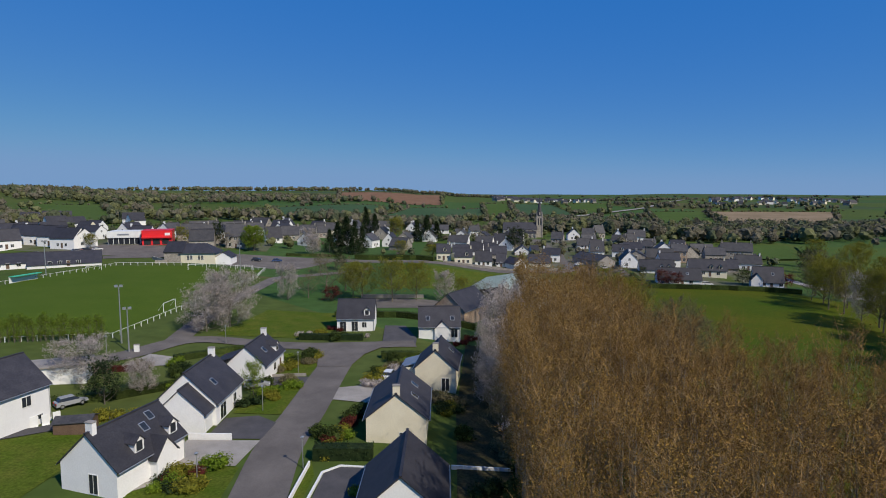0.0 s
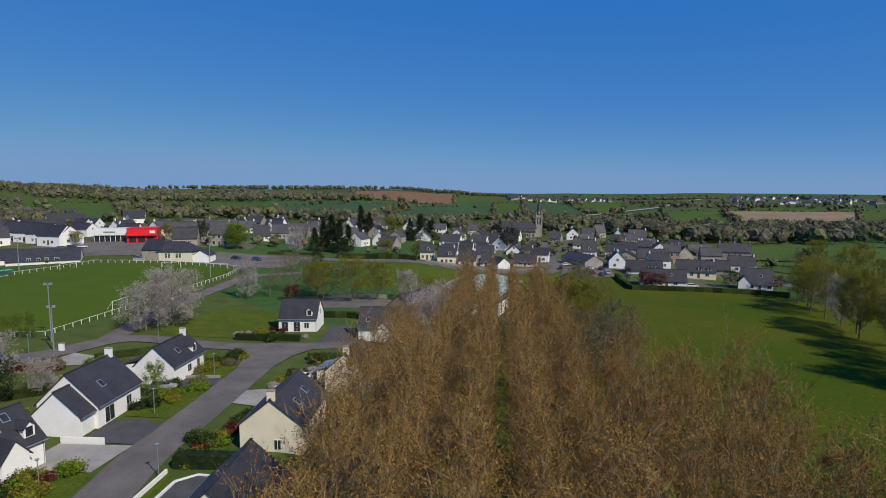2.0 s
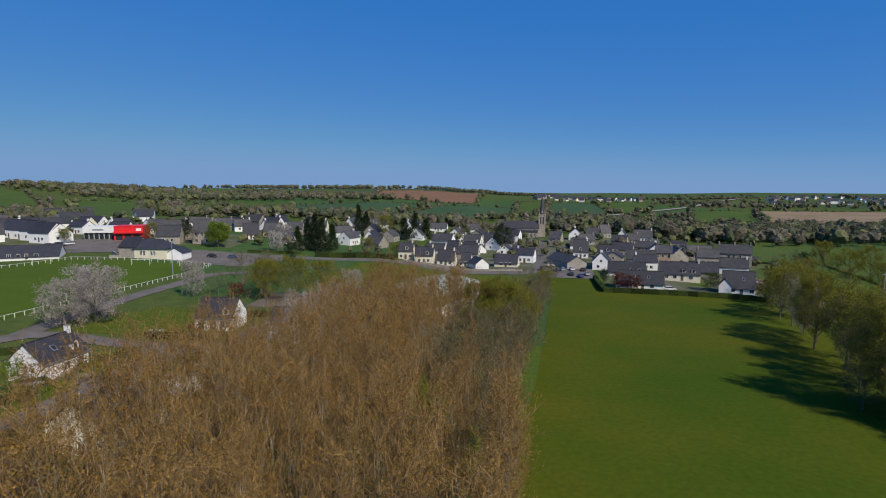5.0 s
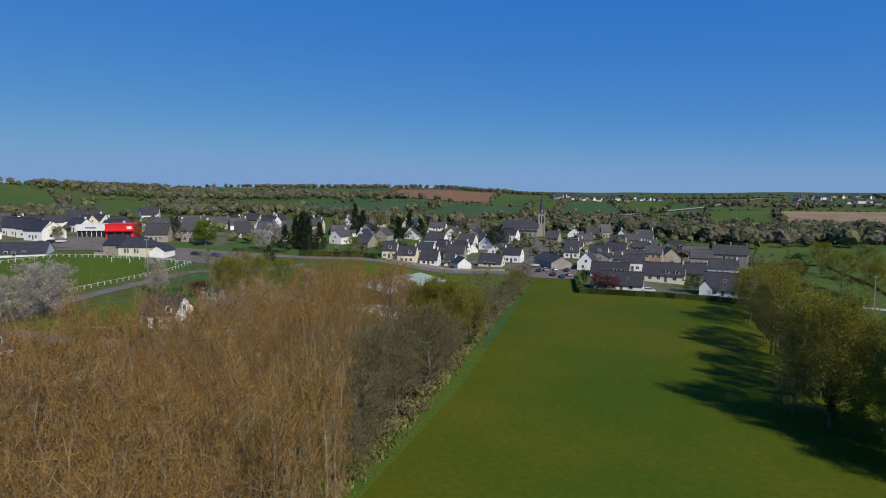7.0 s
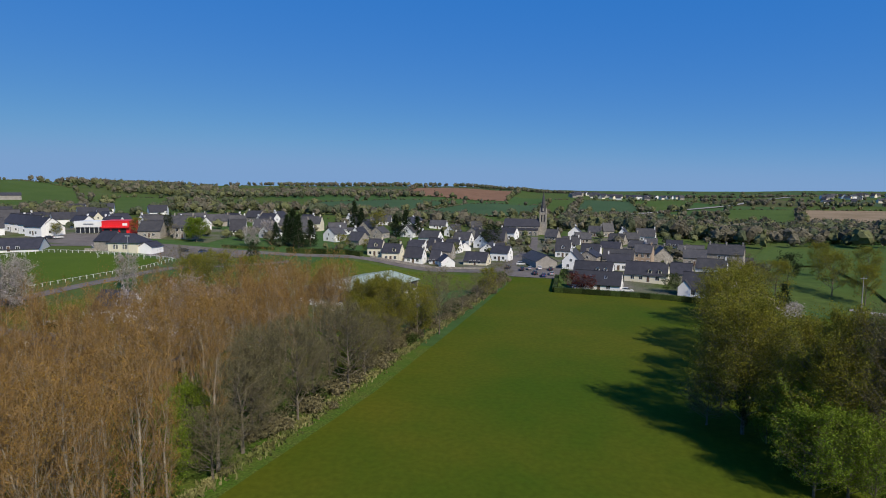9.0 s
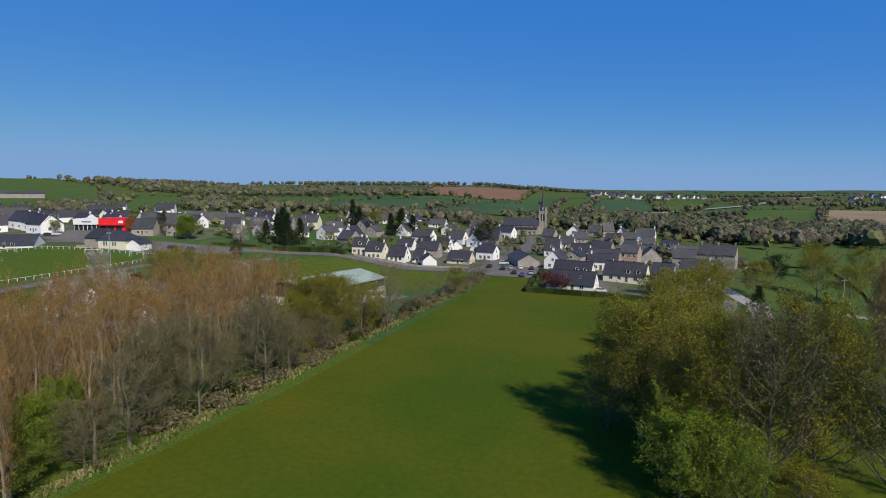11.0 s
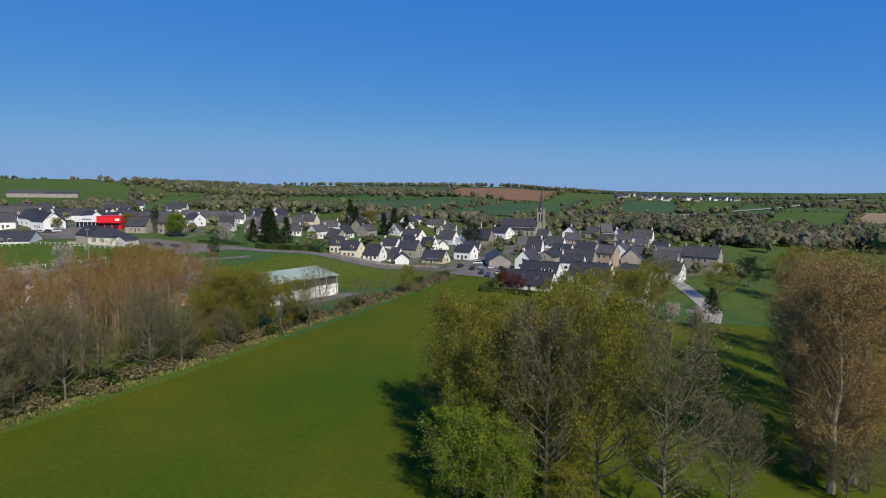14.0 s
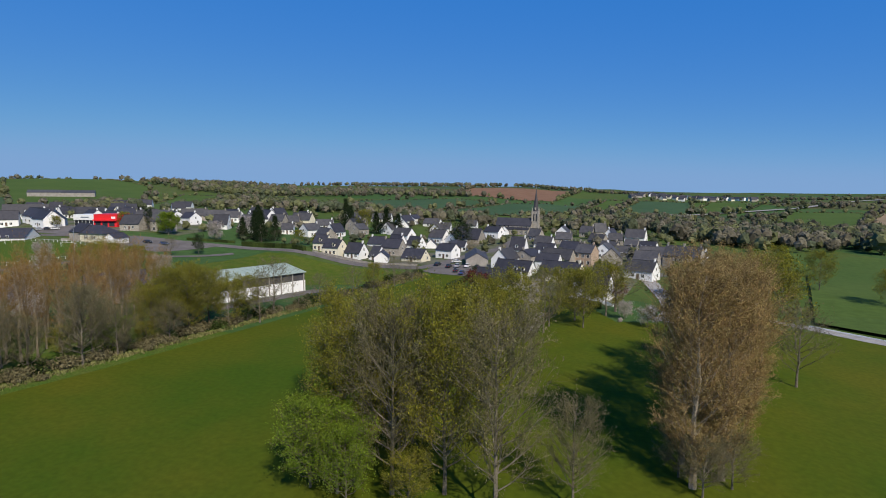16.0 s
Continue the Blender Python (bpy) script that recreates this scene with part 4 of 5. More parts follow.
for x, y, r, p in ((-9.3, 96.5, 80, "white"), (-30.5, 91.5, 10, "silver"), (-54, 80.5, 50, "silver"), (64.5, 269, 10, "white"), (66, 255, 95, "dark"), (71.5, 248.3, 100, "dark"),
                   (75, 245, 98, "blue"), (78, 248.5, 96, "silver"), (69, 257, 95, "silver"), (73, 258, 95, "white"), (77.5, 257, 95, "dark"), (60, 258, 85, "dark"), (88, 224, 20, "silver"),
                   (-152, 243, 60, "dark"), (-148, 244, 60, "white"), (-70, 240, 10, "blue"), (-78, 238, 10, "dark"), (-155, 241, 60, "silver"), (104, 222.5, 0, "white"), (-168, 236, 40, "dark")):
    car(x, y, r, p)


# ---- trees ----
def tube(V, F, p, q, r0, r1, n):
    d = q - p
    d = d / (np.linalg.norm(d) + 1e-9)
    u = np.cross(d, (0.31, 0.87, 0.21))
    u = u / (np.linalg.norm(u) + 1e-9)
    w = np.cross(d, u)
    b = len(V)
    for c, r in ((p, r0), (q, r1)):
        for i in range(n):
            a = 6.2832 * i / n
            V.append(c + (u * math.cos(a) + w * math.sin(a)) * r)
    for i in range(n):
        j = (i + 1) % n
        F.append((b + i, b + j, b + n + j, b + n + i))


def tree_meshes(kind, seed, tall, spread, clear, limbs, subs, twigs, leaves, leaf_size, lift, shape, wood, leaf):
    """Trunk with limbs, and a crown of twigs and leaves. lift: how steeply the limbs climb; shape: crown half-width by height, 0 to 1."""
    rng = np.random.default_rng(seed)
    V, F, TV, TF, ends = [], [], [], [], []
    top = tall * 0.97
    spine = [np.array((0, 0, -0.3))]
    for i in range(1, 7):
        spine.append(np.array((rng.normal() * 0.018 * tall * i / 6, rng.normal() * 0.018 * tall * i / 6, top * i / 6)))
    r = tall * 0.014

    def along(f):
        i = min(5, int(f * 6))
        return spine[i] + (spine[i + 1] - spine[i]) * (f * 6 - i)
    for i in range(6):
        tube(V, F, spine[i], spine[i + 1], r * (1 - i / 6.5) * (1.25 if i == 0 else 1), r * (1 - (i + 1) / 6.5), 6)
    for i in range(limbs):
        f = clear + (0.97 - clear) * (i + rng.random()) / limbs
        base = along(f)
        az = i * 2.39996 + rng.normal() * 0.4
        want = spread * shape((f - clear) / (1 - clear)) * rng.uniform(0.75, 1.15)
        el = lift * rng.uniform(0.8, 1.15)
        size = want / max(0.25, math.cos(el))
        size = min(size, tall * 0.42)
        pts, d = [base], None
        for s in range(3):
            e2 = el + s * 0.16 + rng.normal() * 0.08
            a2 = az + rng.normal() * 0.18
            d = np.array((math.cos(a2) * math.cos(e2), math.sin(a2) * math.cos(e2), math.sin(e2)))
            pts.append(pts[-1] + d * size / 3)
        lr = max(0.016, r * (0.17 if "poplar" in kind else 0.42) * (1 - f * 0.75))
        for s in range(3):
            tube(V, F, pts[s], pts[s + 1], lr * (1 - s * 0.28), lr * (1 - (s + 1) * 0.28), 4)
        for j in range(subs):
            g = rng.uniform(0.25, 1.0)
            k = min(2, int(g * 3))
            p = pts[k] + (pts[k + 1] - pts[k]) * (g * 3 - k)
            dd = pts[k + 1] - pts[k]
            dd = dd / np.linalg.norm(dd) + rng.normal(size=3) * 0.55 + np.array((0, 0, 0.25))
            dd = dd / np.linalg.norm(dd)
            q = p + dd * size * rng.uniform(0.25, 0.5)
            tube(V, F, p, q, lr * 0.22, lr * 0.08, 3)
            for m in range(twigs):
                a = p + (q - p) * rng.uniform(0.2, 1.0)
                t = dd + rng.normal(size=3) * 0.6 + np.array((0, 0, 0.15 + lift * 0.3))
                b = a + t / np.linalg.norm(t) * size * rng.uniform(0.12, 0.32)
                side = np.cross(t, rng.normal(size=3))
                side = side / (np.linalg.norm(side) + 1e-9) * (0.008 + 0.0005 * tall)
                c = len(TV)
                TV.extend((a - side, a + side, b))
                TF.append((c, c + 1, c + 2))
                ends.append((a, b))
    LV, LF = [], []
    for i in range(leaves):
        a, b = ends[rng.integers(len(ends))]
        c = a + (b - a) * rng.uniform(0.1, 1.15) + rng.normal(size=3) * leaf_size * 0.9
        u, w = rng.normal(size=3), rng.normal(size=3)
        u, w = u / np.linalg.norm(u) * leaf_size * rng.uniform(0.6, 1.3), w / np.linalg.norm(w) * leaf_size * rng.uniform(0.4, 0.9)
        k = len(LV)
        LV.extend((c - u * 0.5, c + w * 0.5, c + u * 0.6, c - w * 0.5))
        LF.append((k, k + 1, k + 2, k + 3))
    made = []
    for nm, v, f, m in (("trunk", V, F, M["bark_pale" if "poplar" in kind else "bark"]), ("brushwood", TV, TF, wood), ("crown", LV, LF, leaf)):
        me = bpy.data.meshes.new(kind + "_" + nm)
        me.from_pydata([tuple(p) for p in v], [], f)
        me.materials.append(m)
        made.append((nm, me))
    return made


def plant(meshes, name, x, y, label, category="tree", group="", scale=1.0, wide=1.0, rot=0.0, z=None):
    e = new(name)
    e.matrix_basis = pose(x, y, (on_ground(x, y) if z is None else z) - 0.1, 0, 0, rot) @ Matrix.Diagonal((scale * wide, scale * wide, scale, 1))
    for nm, me in meshes:
        o = new(nm, me)
        o.parent = e
        if nm in ("brushwood", "crown"):
            tagged(o, kind="stuff")
    return tagged(e, label, category, group)


def column(f):
    return (0.45 + 0.75 * math.sin(min(1, f * 1.1 + 0.1) * 2.6)) * (1.0 if f < 0.75 else 1 - (f - 0.75) * 1.6)


def dome(f):
    return 0.55 + 0.55 * math.sin(math.pi * min(1, 0.2 + f * 0.75)) - 0.35 * f * f


def cone(f):
    return 1.02 - f * 0.95


POPLAR_FAR = [tree_meshes("poplar_light", 20 + i, 18, 1.75, 0.24, 36, 4, 5, 2000, 0.19, 1.16, column, M["twig_poplar"], M["leaf_poplar"]) for i in range(3)]
POPLAR = [tree_meshes("poplar", 10 + i, 18, 1.75, 0.24, 42, 5, 6, 4000, 0.14, 1.16, column, M["twig_poplar"], M["leaf_poplar"]) for i in range(5)]
OAK = [tree_meshes("oak", 30 + i, 18, 6.8, 0.14, 40, 8, 5, 8000, 0.38, 0.55, dome, M["leaf_bare"], M["leaf_olive"]) for i in range(3)]
NEAROAK = [tree_meshes("near_oak", 34 + i, 18, 6.4, 0.14, 56, 10, 8, 32000, 0.22, 0.58, dome, M["leaf_bare"], M["leaf_olive"]) for i in range(2)]
IVY = [tree_meshes("ivy_oak", 37, 18, 8.0, 0.12, 60, 12, 7, 36000, 0.25, 0.5, dome, M["leaf_bare"], M["leaf_olive"])]
BARE_FAR = [tree_meshes("bare_light", 46 + i, 18, 5.6, 0.16, 32, 7, 6, 2200, 0.26, 0.6, dome, M["leaf_bare"], M["leaf_bare"]) for i in range(2)]
BARE = [tree_meshes("bare", 40 + i, 18, 5.6, 0.16, 48, 10, 11, 6500, 0.20, 0.6, dome, M["leaf_bare"], M["leaf_bare"]) for i in range(3)]
LEAFY = [tree_meshes("leafy", 50 + i, 12, 4.6, 0.10, 44, 9, 6, 12000, 0.24, 0.5, dome, M["leaf_bare"], M["leaf_green"]) for i in range(2)]
CHESTNUT = [tree_meshes("chestnut", 58, 12, 5.0, 0.08, 50, 9, 6, 15000, 0.36, 0.5, dome, M["leaf_bare"], M["leaf_green"])]
CHERRY = [tree_meshes("cherry", 60 + i, 9, 4.6, 0.04, 40, 8, 6, 11000, 0.19, 0.36, dome, M["leaf_bare"], M["blossom"]) for i in range(2)]
CONIFER = [tree_meshes("conifer", 70 + i, 18, 3.6, 0.04, 70, 7, 4, 7000, 0.42, -0.05, cone, M["leaf_dark"], M["leaf_dark"]) for i in range(2)]
SMALL = {k: tree_meshes("small_" + k, 80 + i, 5, 2.2, 0.08, 26, 6, 4, 2600, 0.22, 0.6, dome, M["leaf_bare"], M[m]) for i, (k, m) in
         enumerate((("green", "leaf_green"), ("dark", "leaf_dark"), ("hedge", "leaf_hedge"), ("olive", "leaf_olive"), ("bare", "leaf_bare"), ("copper", "leaf_red"), ("white", "blossom")))}

rnd = random.Random(5)
BIGPOP = [tree_meshes("row_poplar", 90 + i, 27, 4.3, 0.05, 80, 8, 9, 28000, 0.18, 0.85, column, M["twig_poplar"], M["leaf_tan"]) for i in range(2)]
PLANT = "poplar plantation"
for r in range(8):
    for k in range(33):
        y = 26 + k * 3.6 + rnd.uniform(-0.8, 0.8)
        x = 10.5 + r * 5.1 + (y - 85) * 0.06 + rnd.uniform(-0.5, 0.5)
        if x > (46 if y < 66 else 39.5 + 0.105 * (y - 40)) or y > 144 or (r == 0 and y > 86):
            continue
        if y > 70 and x > 31.5 + 0.07 * (y - 40) and rnd.random() < 0.9:
            continue
        plant(POPLAR[rnd.randrange(5)] if y < 84 else POPLAR_FAR[rnd.randrange(3)], "poplar_tree", x, y, "slender poplar with coppery spring buds and pale trunk", "tree", PLANT, rnd.uniform(0.84, 1.08), rnd.uniform(0.95, 1.2), rnd.uniform(0, 360))
BEL = "trees beside the meadow"
# x, y, tall, wide, kind
for x, y, h, w, kind in ((107.2, 105.6, 18, 15.5, "ivy"), (119.1, 91.2, 21.5, 11, "bare"), (124.4, 93.6, 21.5, 12, "near"), (113, 95, 17.5, 12, "near"), (117, 97.5, 19, 11, "near"), (110.5, 93, 11, 9, "leafy"), (113.5, 89, 10, 8.5, "leafy"), (122, 89, 6, 6, "olive"), (110, 89, 10, 8.5, "leafy"), (115.5, 87.5, 9, 6, "leafy"),
                         (116, 104, 12, 9, "leafy"), (131, 91, 21.5, 11.5, "bare"), (138, 97, 12, 7, "bare"), (107, 116, 12, 7, "bare"), (113, 131, 15, 9, "bare"), (114.5, 146, 15, 9, "near"), (118, 138, 14, 8, "oak"),
                         (119, 160, 13, 8, "cherry"), (121, 170, 14, 9, "bare"), (129, 180, 14, 10, "oak"), (135, 205, 16, 16, "bare"), (126, 193, 8, 7, "bare"), (150, 214, 8, 5, "conifer"),
                         (155, 236, 12, 11, "oak"), (168, 262, 10, 10, "pine"), (176, 244, 15, 12, "oak"), (182, 234, 13, 10, "olive"), (167, 170, 22, 15, "oak"), (144, 190, 5, 6, "white"), (138, 196, 4.5, 5, "white"),
                         (171, 158, 16, 10, "bare"), (177, 190, 10, 8, "bare"), (200, 272, 14, 10, "oak"), (214, 250, 12, 9, "oak"), (190, 290, 14, 10, "oak"),
                         (107.2, 105.6, 8, 3.2, "dark"), (109.5, 103, 5, 4, "green"), (46, 118, 11, 8, "bare"), (38, 92, 12, 8, "bare"), (42.5, 103, 11, 7, "bare"), (47, 130, 9, 7, "bare"), (36, 99, 13, 9, "bare"), (39, 118, 13, 9, "bare"), (42, 130, 12, 9, "near"), (35, 82, 10, 7, "leafy"), (39, 70, 9, 7, "leafy"), (41, 78, 9, 8, "bare"), (43.0, 96.5, 15, 8.5, "bare"), (45.5, 111, 15, 10, "bare"), (40.5, 85.5, 11.5, 11, "bare"), (36, 76, 9.5, 6, "leafy"), (44.5, 138, 15, 13.5, "near"), (49, 146, 11, 9, "olive"), (50, 162, 15, 11, "bare"),
                         (39, 139, 14, 12, "near"), (42.5, 146.5, 13, 11, "near"), (48, 154, 11, 9, "oak"), (52.8, 152.8, 12.5, 8, "bare"), (34, 150, 11, 9, "oak"), (44.5, 139, 8, 7, "olive"), (37.5, 74, 10, 7.5, "leafy"), (39, 93, 14.5, 11, "bare"), (40, 124, 6, 6, "green"), (36, 114, 6, 6, "olive"), (43, 118, 5, 6, "green"), (33, 124, 6, 6, "green"),
                         (112, 119, 15, 12, "near"), (114.5, 129, 16, 12, "oak"), (118, 152, 16, 12, "oak"), (121, 177, 14, 11, "oak"), (126, 187, 13, 10, "oak"), (133, 197, 14, 12, "oak"), (151.5, 106, 7, 6, "bare"), (155, 110, 7, 6, "bare"), (149, 110, 6, 6, "bare"), (103, 108, 7, 7, "bare"), (-53, 126, 10, 11, "cherry"),
                         (48, 152, 6, 6, "hedge"), (54, 178, 9, 7, "bare"), (56, 194, 9, 7, "bare"), (58, 204, 9, 7, "olive"), (60, 216, 10, 7, "bare"), (61.5, 228, 9, 7, "bare"), (52.5, 170, 5, 7, "bare"), (43.5, 127, 5, 6, "olive"), (45, 120, 4, 5, "bare"),
                         (-85.5, 257.5, 10.5, 10.5, "chestnut"), (43, 339, 12, 14, "dark"), (-24, 168, 11, 10, "olive"), (-15, 167, 12, 11, "olive"), (-37, 180, 12, 11, "bare"), (-32, 186, 11, 9, "bare"), (-46, 167, 10, 7, "cherry"),
                         (0.5, 172, 9, 7, "cherry"), (-41, 172, 7, 7, "bare"), (-33, 168, 4, 6, "copper"), (-28, 176, 10, 9, "olive"), (-8, 170, 11, 9, "olive"), (11, 170, 8, 7, "bare"), (6, 178, 7, 6, "olive"), (-50, 132, 12.5, 13.5, "cherry"), (-55, 138, 9, 9, "cherry"),
                         (-47, 87, 5.2, 5.4, "cherry"), (-58.5, 90, 7, 9.5, "cherry"), (8.8, 95, 12, 8.5, "cherry"), (10.5, 104, 15, 9.5, "cherry"), (12.5, 113, 15.5, 10, "cherry"), (14, 122, 13, 9, "cherry"), (7.5, 87, 8, 6, "cherry"), (9, 80, 9, 7, "bare"), (8, 73, 8, 6, "bare"), (15, 132, 11, 8, "bare"),
                         (-47, 279, 19, 9, "conifer"), (-42.5, 275, 17, 8, "conifer"), (-52, 282, 16, 7, "conifer"), (-40, 283, 14, 7, "conifer"), (-55, 276, 12, 6, "conifer"), (-10, 352, 17, 9, "conifer"), (-16, 350, 14, 8, "conifer"),
                         (-50, 372, 20, 8, "conifer"), (-44, 368, 16, 8, "conifer"), (-4, 356, 13, 8, "conifer"), (-30, 360, 13, 11, "olive"), (20, 352, 10, 9, "bare"), (-60, 262, 9, 9, "cherry"), (-70, 296, 9, 9, "cherry"), (15, 385, 11, 12, "bare"),
                         (30, 390, 11, 11, "bare"), (-20, 275, 7, 8, "olive"), (-5, 268, 6, 7, "olive"), (-120, 262, 8, 7, "olive"), (-154, 249, 6, 6, "olive"), (-103, 262, 10, 6, "dark"), (-98, 258, 7, 6, "bare"), (62, 300, 7, 6, "bare"),
                         (86, 222.8, 5.5, 6.5, "copper"), (91, 221.5, 5, 6, "copper"), (118.5, 224, 6, 7, "hedge"), (83, 236, 5, 4, "dark"), (135, 222, 5, 5, "copper"), (-30, 88, 5, 3.6, "green"), (-50, 82, 6, 5.5, "dark"), (-42, 232, 8, 6, "dark"), (-48, 222, 8, 7, "bare")):
    src, base = {"near": (NEAROAK[rnd.randrange(2)], (18, 12.8)), "ivy": (IVY[0], (18, 16)), "oak": (OAK[rnd.randrange(3)], (18, 13.6)), "olive": (OAK[rnd.randrange(3)], (18, 13.6)), "bare": (BARE[rnd.randrange(3)] if y < 135 and x > 30 else BARE_FAR[rnd.randrange(2)], (18, 11.2)), "leafy": (LEAFY[rnd.randrange(2)], (12, 9.2)),
                 "chestnut": (CHESTNUT[0], (12, 10)), "cherry": (CHERRY[rnd.randrange(2)], (9, 8.8)), "conifer": (CONIFER[rnd.randrange(2)], (18, 7.2))}.get(kind, (SMALL.get(kind if kind != "pine" else "dark"), (5, 4.4)))
    name, lab = {"near": ("oak_tree", "broad tree with sparse olive young leaves"), "ivy": ("oak_tree", "huge ivy-clad oak with olive young leaves"), "oak": ("oak_tree", "broad tree with sparse olive young leaves"), "olive": ("oak_tree", "broad tree in yellow-green young leaf"), "bare": ("bare_tree", "grey tree with bare spring branches"),
                 "leafy": ("leafy_tree", "tree in fresh bright green leaf"), "chestnut": ("chestnut_tree", "round tree in dense bright green leaf"), "cherry": ("cherry_tree", "flowering tree covered in pale blossom"), "conifer": ("conifer_tree", "tall dark evergreen conifer"),
                 "copper": ("copper_shrub", "dark red copper-leaved garden tree")}.get(kind, ("garden_tree", "small bushy garden tree in leaf"))
    s = h / base[0]
    plant(src, name, x, y, lab, "tree", BEL if x > 30 else "garden and village trees", s, w / base[1] / s, rnd.uniform(0, 360))
ROWP = "poplar row"
for x, y, s in ((150.5, 108, 1.45), (154, 112, 1.35), (149.5, 114, 1.3), (155.5, 119, 1.4), (153, 125, 1.3), (157, 131, 1.3), (159, 138, 1.25), (155, 146, 1.3), (159, 155, 1.2)):
    plant(BIGPOP[rnd.randrange(2)], "poplar_tree", x, y, "tall feathery poplar with coppery buds", "tree", ROWP, s * 0.68, 1.1, rnd.uniform(0, 360))


# ---- shrubs and hedges ----
def leaf_quads(points, size, rng):
    V, F = [], []
    for c in points:
        u, w = rng.normal(size=3), rng.normal(size=3)
        u, w = u / np.linalg.norm(u) * size * rng.uniform(0.6, 1.3), w / np.linalg.norm(w) * size * rng.uniform(0.5, 1.0)
        k = len(V)
        V.extend((c - u * 0.5, c + w * 0.5, c + u * 0.5, c - w * 0.5))
        F.append((k, k + 1, k + 2, k + 3))
    return V, F


def shrub_meshes(kind, seed, leaf, leaves=850, size=0.17):
    rng = np.random.default_rng(seed)
    lumps = [(rng.uniform(-0.55, 0.55, 2), rng.uniform(0.35, 0.75), rng.uniform(0.35, 0.6)) for _ in range(7)]
    pts = []
    for _ in range(leaves):
        c, z, r = lumps[rng.integers(7)]
        d = rng.normal(size=3)
        d = d / np.linalg.norm(d) * r * (rng.uniform(0.7, 1.1) if rng.random() < 0.8 else rng.uniform(1.0, 1.4))
        p = np.array((c[0], c[1], z)) + d
        p[2] = abs(p[2])
        pts.append(p)
    V, F = leaf_quads(pts, size, rng)
    bm = bmesh.new()
    for c, z, r in lumps:
        bmesh.ops.create_icosphere(bm, subdivisions=1, radius=r * 0.62, matrix=Matrix.Translation((c[0], c[1], max(z - 0.1, r * 0.5))))
    core = bpy.data.meshes.new(kind + "_core")
    bm.to_mesh(core)
    bm.free()
    leafm = bpy.data.meshes.new(kind + "_leaves")
    leafm.from_pydata([tuple(v) for v in V], [], F)
    core.materials.append(leaf)
    leafm.materials.append(leaf)
    return [("inner_growth", core), ("foliage", leafm)]


SHRUB = {k: shrub_meshes("shrub_" + k, 200 + i, M[m]) for i, (k, m) in enumerate((("green", "leaf_green"), ("dark", "leaf_dark"), ("hedge", "leaf_hedge"), ("olive", "leaf_olive"), ("brown", "leaf_bare"), ("copper", "leaf_red"), ("white", "blossom")))}
WORDS = {"green": "bright green garden shrub", "dark": "dark evergreen garden shrub", "hedge": "rounded dull green garden shrub", "olive": "yellow-green garden shrub in young leaf", "brown": "brown twiggy shrub not yet in leaf",
         "copper": "copper-red leaved garden shrub", "white": "white flowering garden shrub"}
for kind, size, *spots in (("dark", 1.3, (-11.6, 80), (-28.5, 84), (-31, 61), (-45, 99), (-8.5, 90), (6, 62), (2, 84)), ("hedge", 1.4, (-14.8, 71), (-13.2, 79), (-28, 106), (-26.5, 108), (-43.5, 92), (-46, 95), (-12, 99), (-10, 106), (-29.5, 93), (-38, 108), (2.5, 74), (-24, 122.5)),
                           ("olive", 1.2, (-13.8, 74), (-14.2, 68.5), (-26, 86), (-12.8, 95), (-11, 97.5), (-27.5, 103), (-24.5, 108.5), (-47, 76.5), (-45.5, 77.5), (-29.5, 62.5), (-27, 59), (0.5, 82), (-28, 127), (-9, 58)),
                           ("green", 1.2, (-12.6, 72.5), (-27, 89), (-25.5, 91), (-29.5, 108), (-40, 93), (-41, 96), (-42, 89), (-49, 101), (-30.5, 58.5), (-28, 64.5), (-6, 106), (-36, 109)), ("copper", 1.0, (-14.2, 72), (-12.5, 76.5), (-28, 62), (6, 128), (4.5, 124), (-26, 132), (-63, 92)),
                           ("brown", 1.3, (-9, 102), (-7, 103), (-5, 105), (-25, 105), (-29, 100), (-4, 88), (-2, 87), (1.5, 88), (-26.5, 95.5), (-44, 103), (-53, 98), (46, 103), (44.5, 117), (48, 130), (51, 168), (55, 184), (57, 199), (59.5, 210), (60.5, 222), (62.5, 236), (47.5, 124)),
                           ("white", 1.0, (-12.5, 92.3), (-9, 100.5), (-32, 126), (-17, 125), (137, 193), (124, 214))):
    for x, y in spots + [(x + rnd.uniform(-2.2, 2.2), y + rnd.uniform(-2.2, 2.2)) for x, y in spots if x < 20 and not (-24 < x < -15)]:
        s = size * rnd.uniform(0.8, 1.3)
        plant(SHRUB[kind], "garden_shrub", x, y, WORDS[kind], "shrub", "garden shrubs", s, rnd.uniform(0.9, 1.3), rnd.uniform(0, 360))
for i in range(30):
    plant(SHRUB[rnd.choice(("brown", "brown", "hedge", "white"))], "hedgerow_shrub", 8.5 + i * 0.12 + rnd.uniform(-1.5, 1.0), 58 + i * 2.3, "tangled shrub at the plantation edge", "shrub", "hedgerow shrubs", rnd.uniform(1.4, 2.6), rnd.uniform(0.9, 1.2), rnd.uniform(0, 360))
# tangled growth along the meadow's edge
for i in range(72):
    y = 90 + i * 2.1
    x = 42.5 + (y - 84) * 0.117 + rnd.uniform(-4.5, -0.6)
    k = rnd.choice(("brown", "brown", "brown", "brown", "hedge"))
    plant(SHRUB[k], "hedgerow_shrub", x, y, "low tangled hedgerow shrub at the meadow edge", "shrub", "hedgerow shrubs", rnd.uniform(1.2, 2.6), rnd.uniform(1.0, 1.4), rnd.uniform(0, 360))


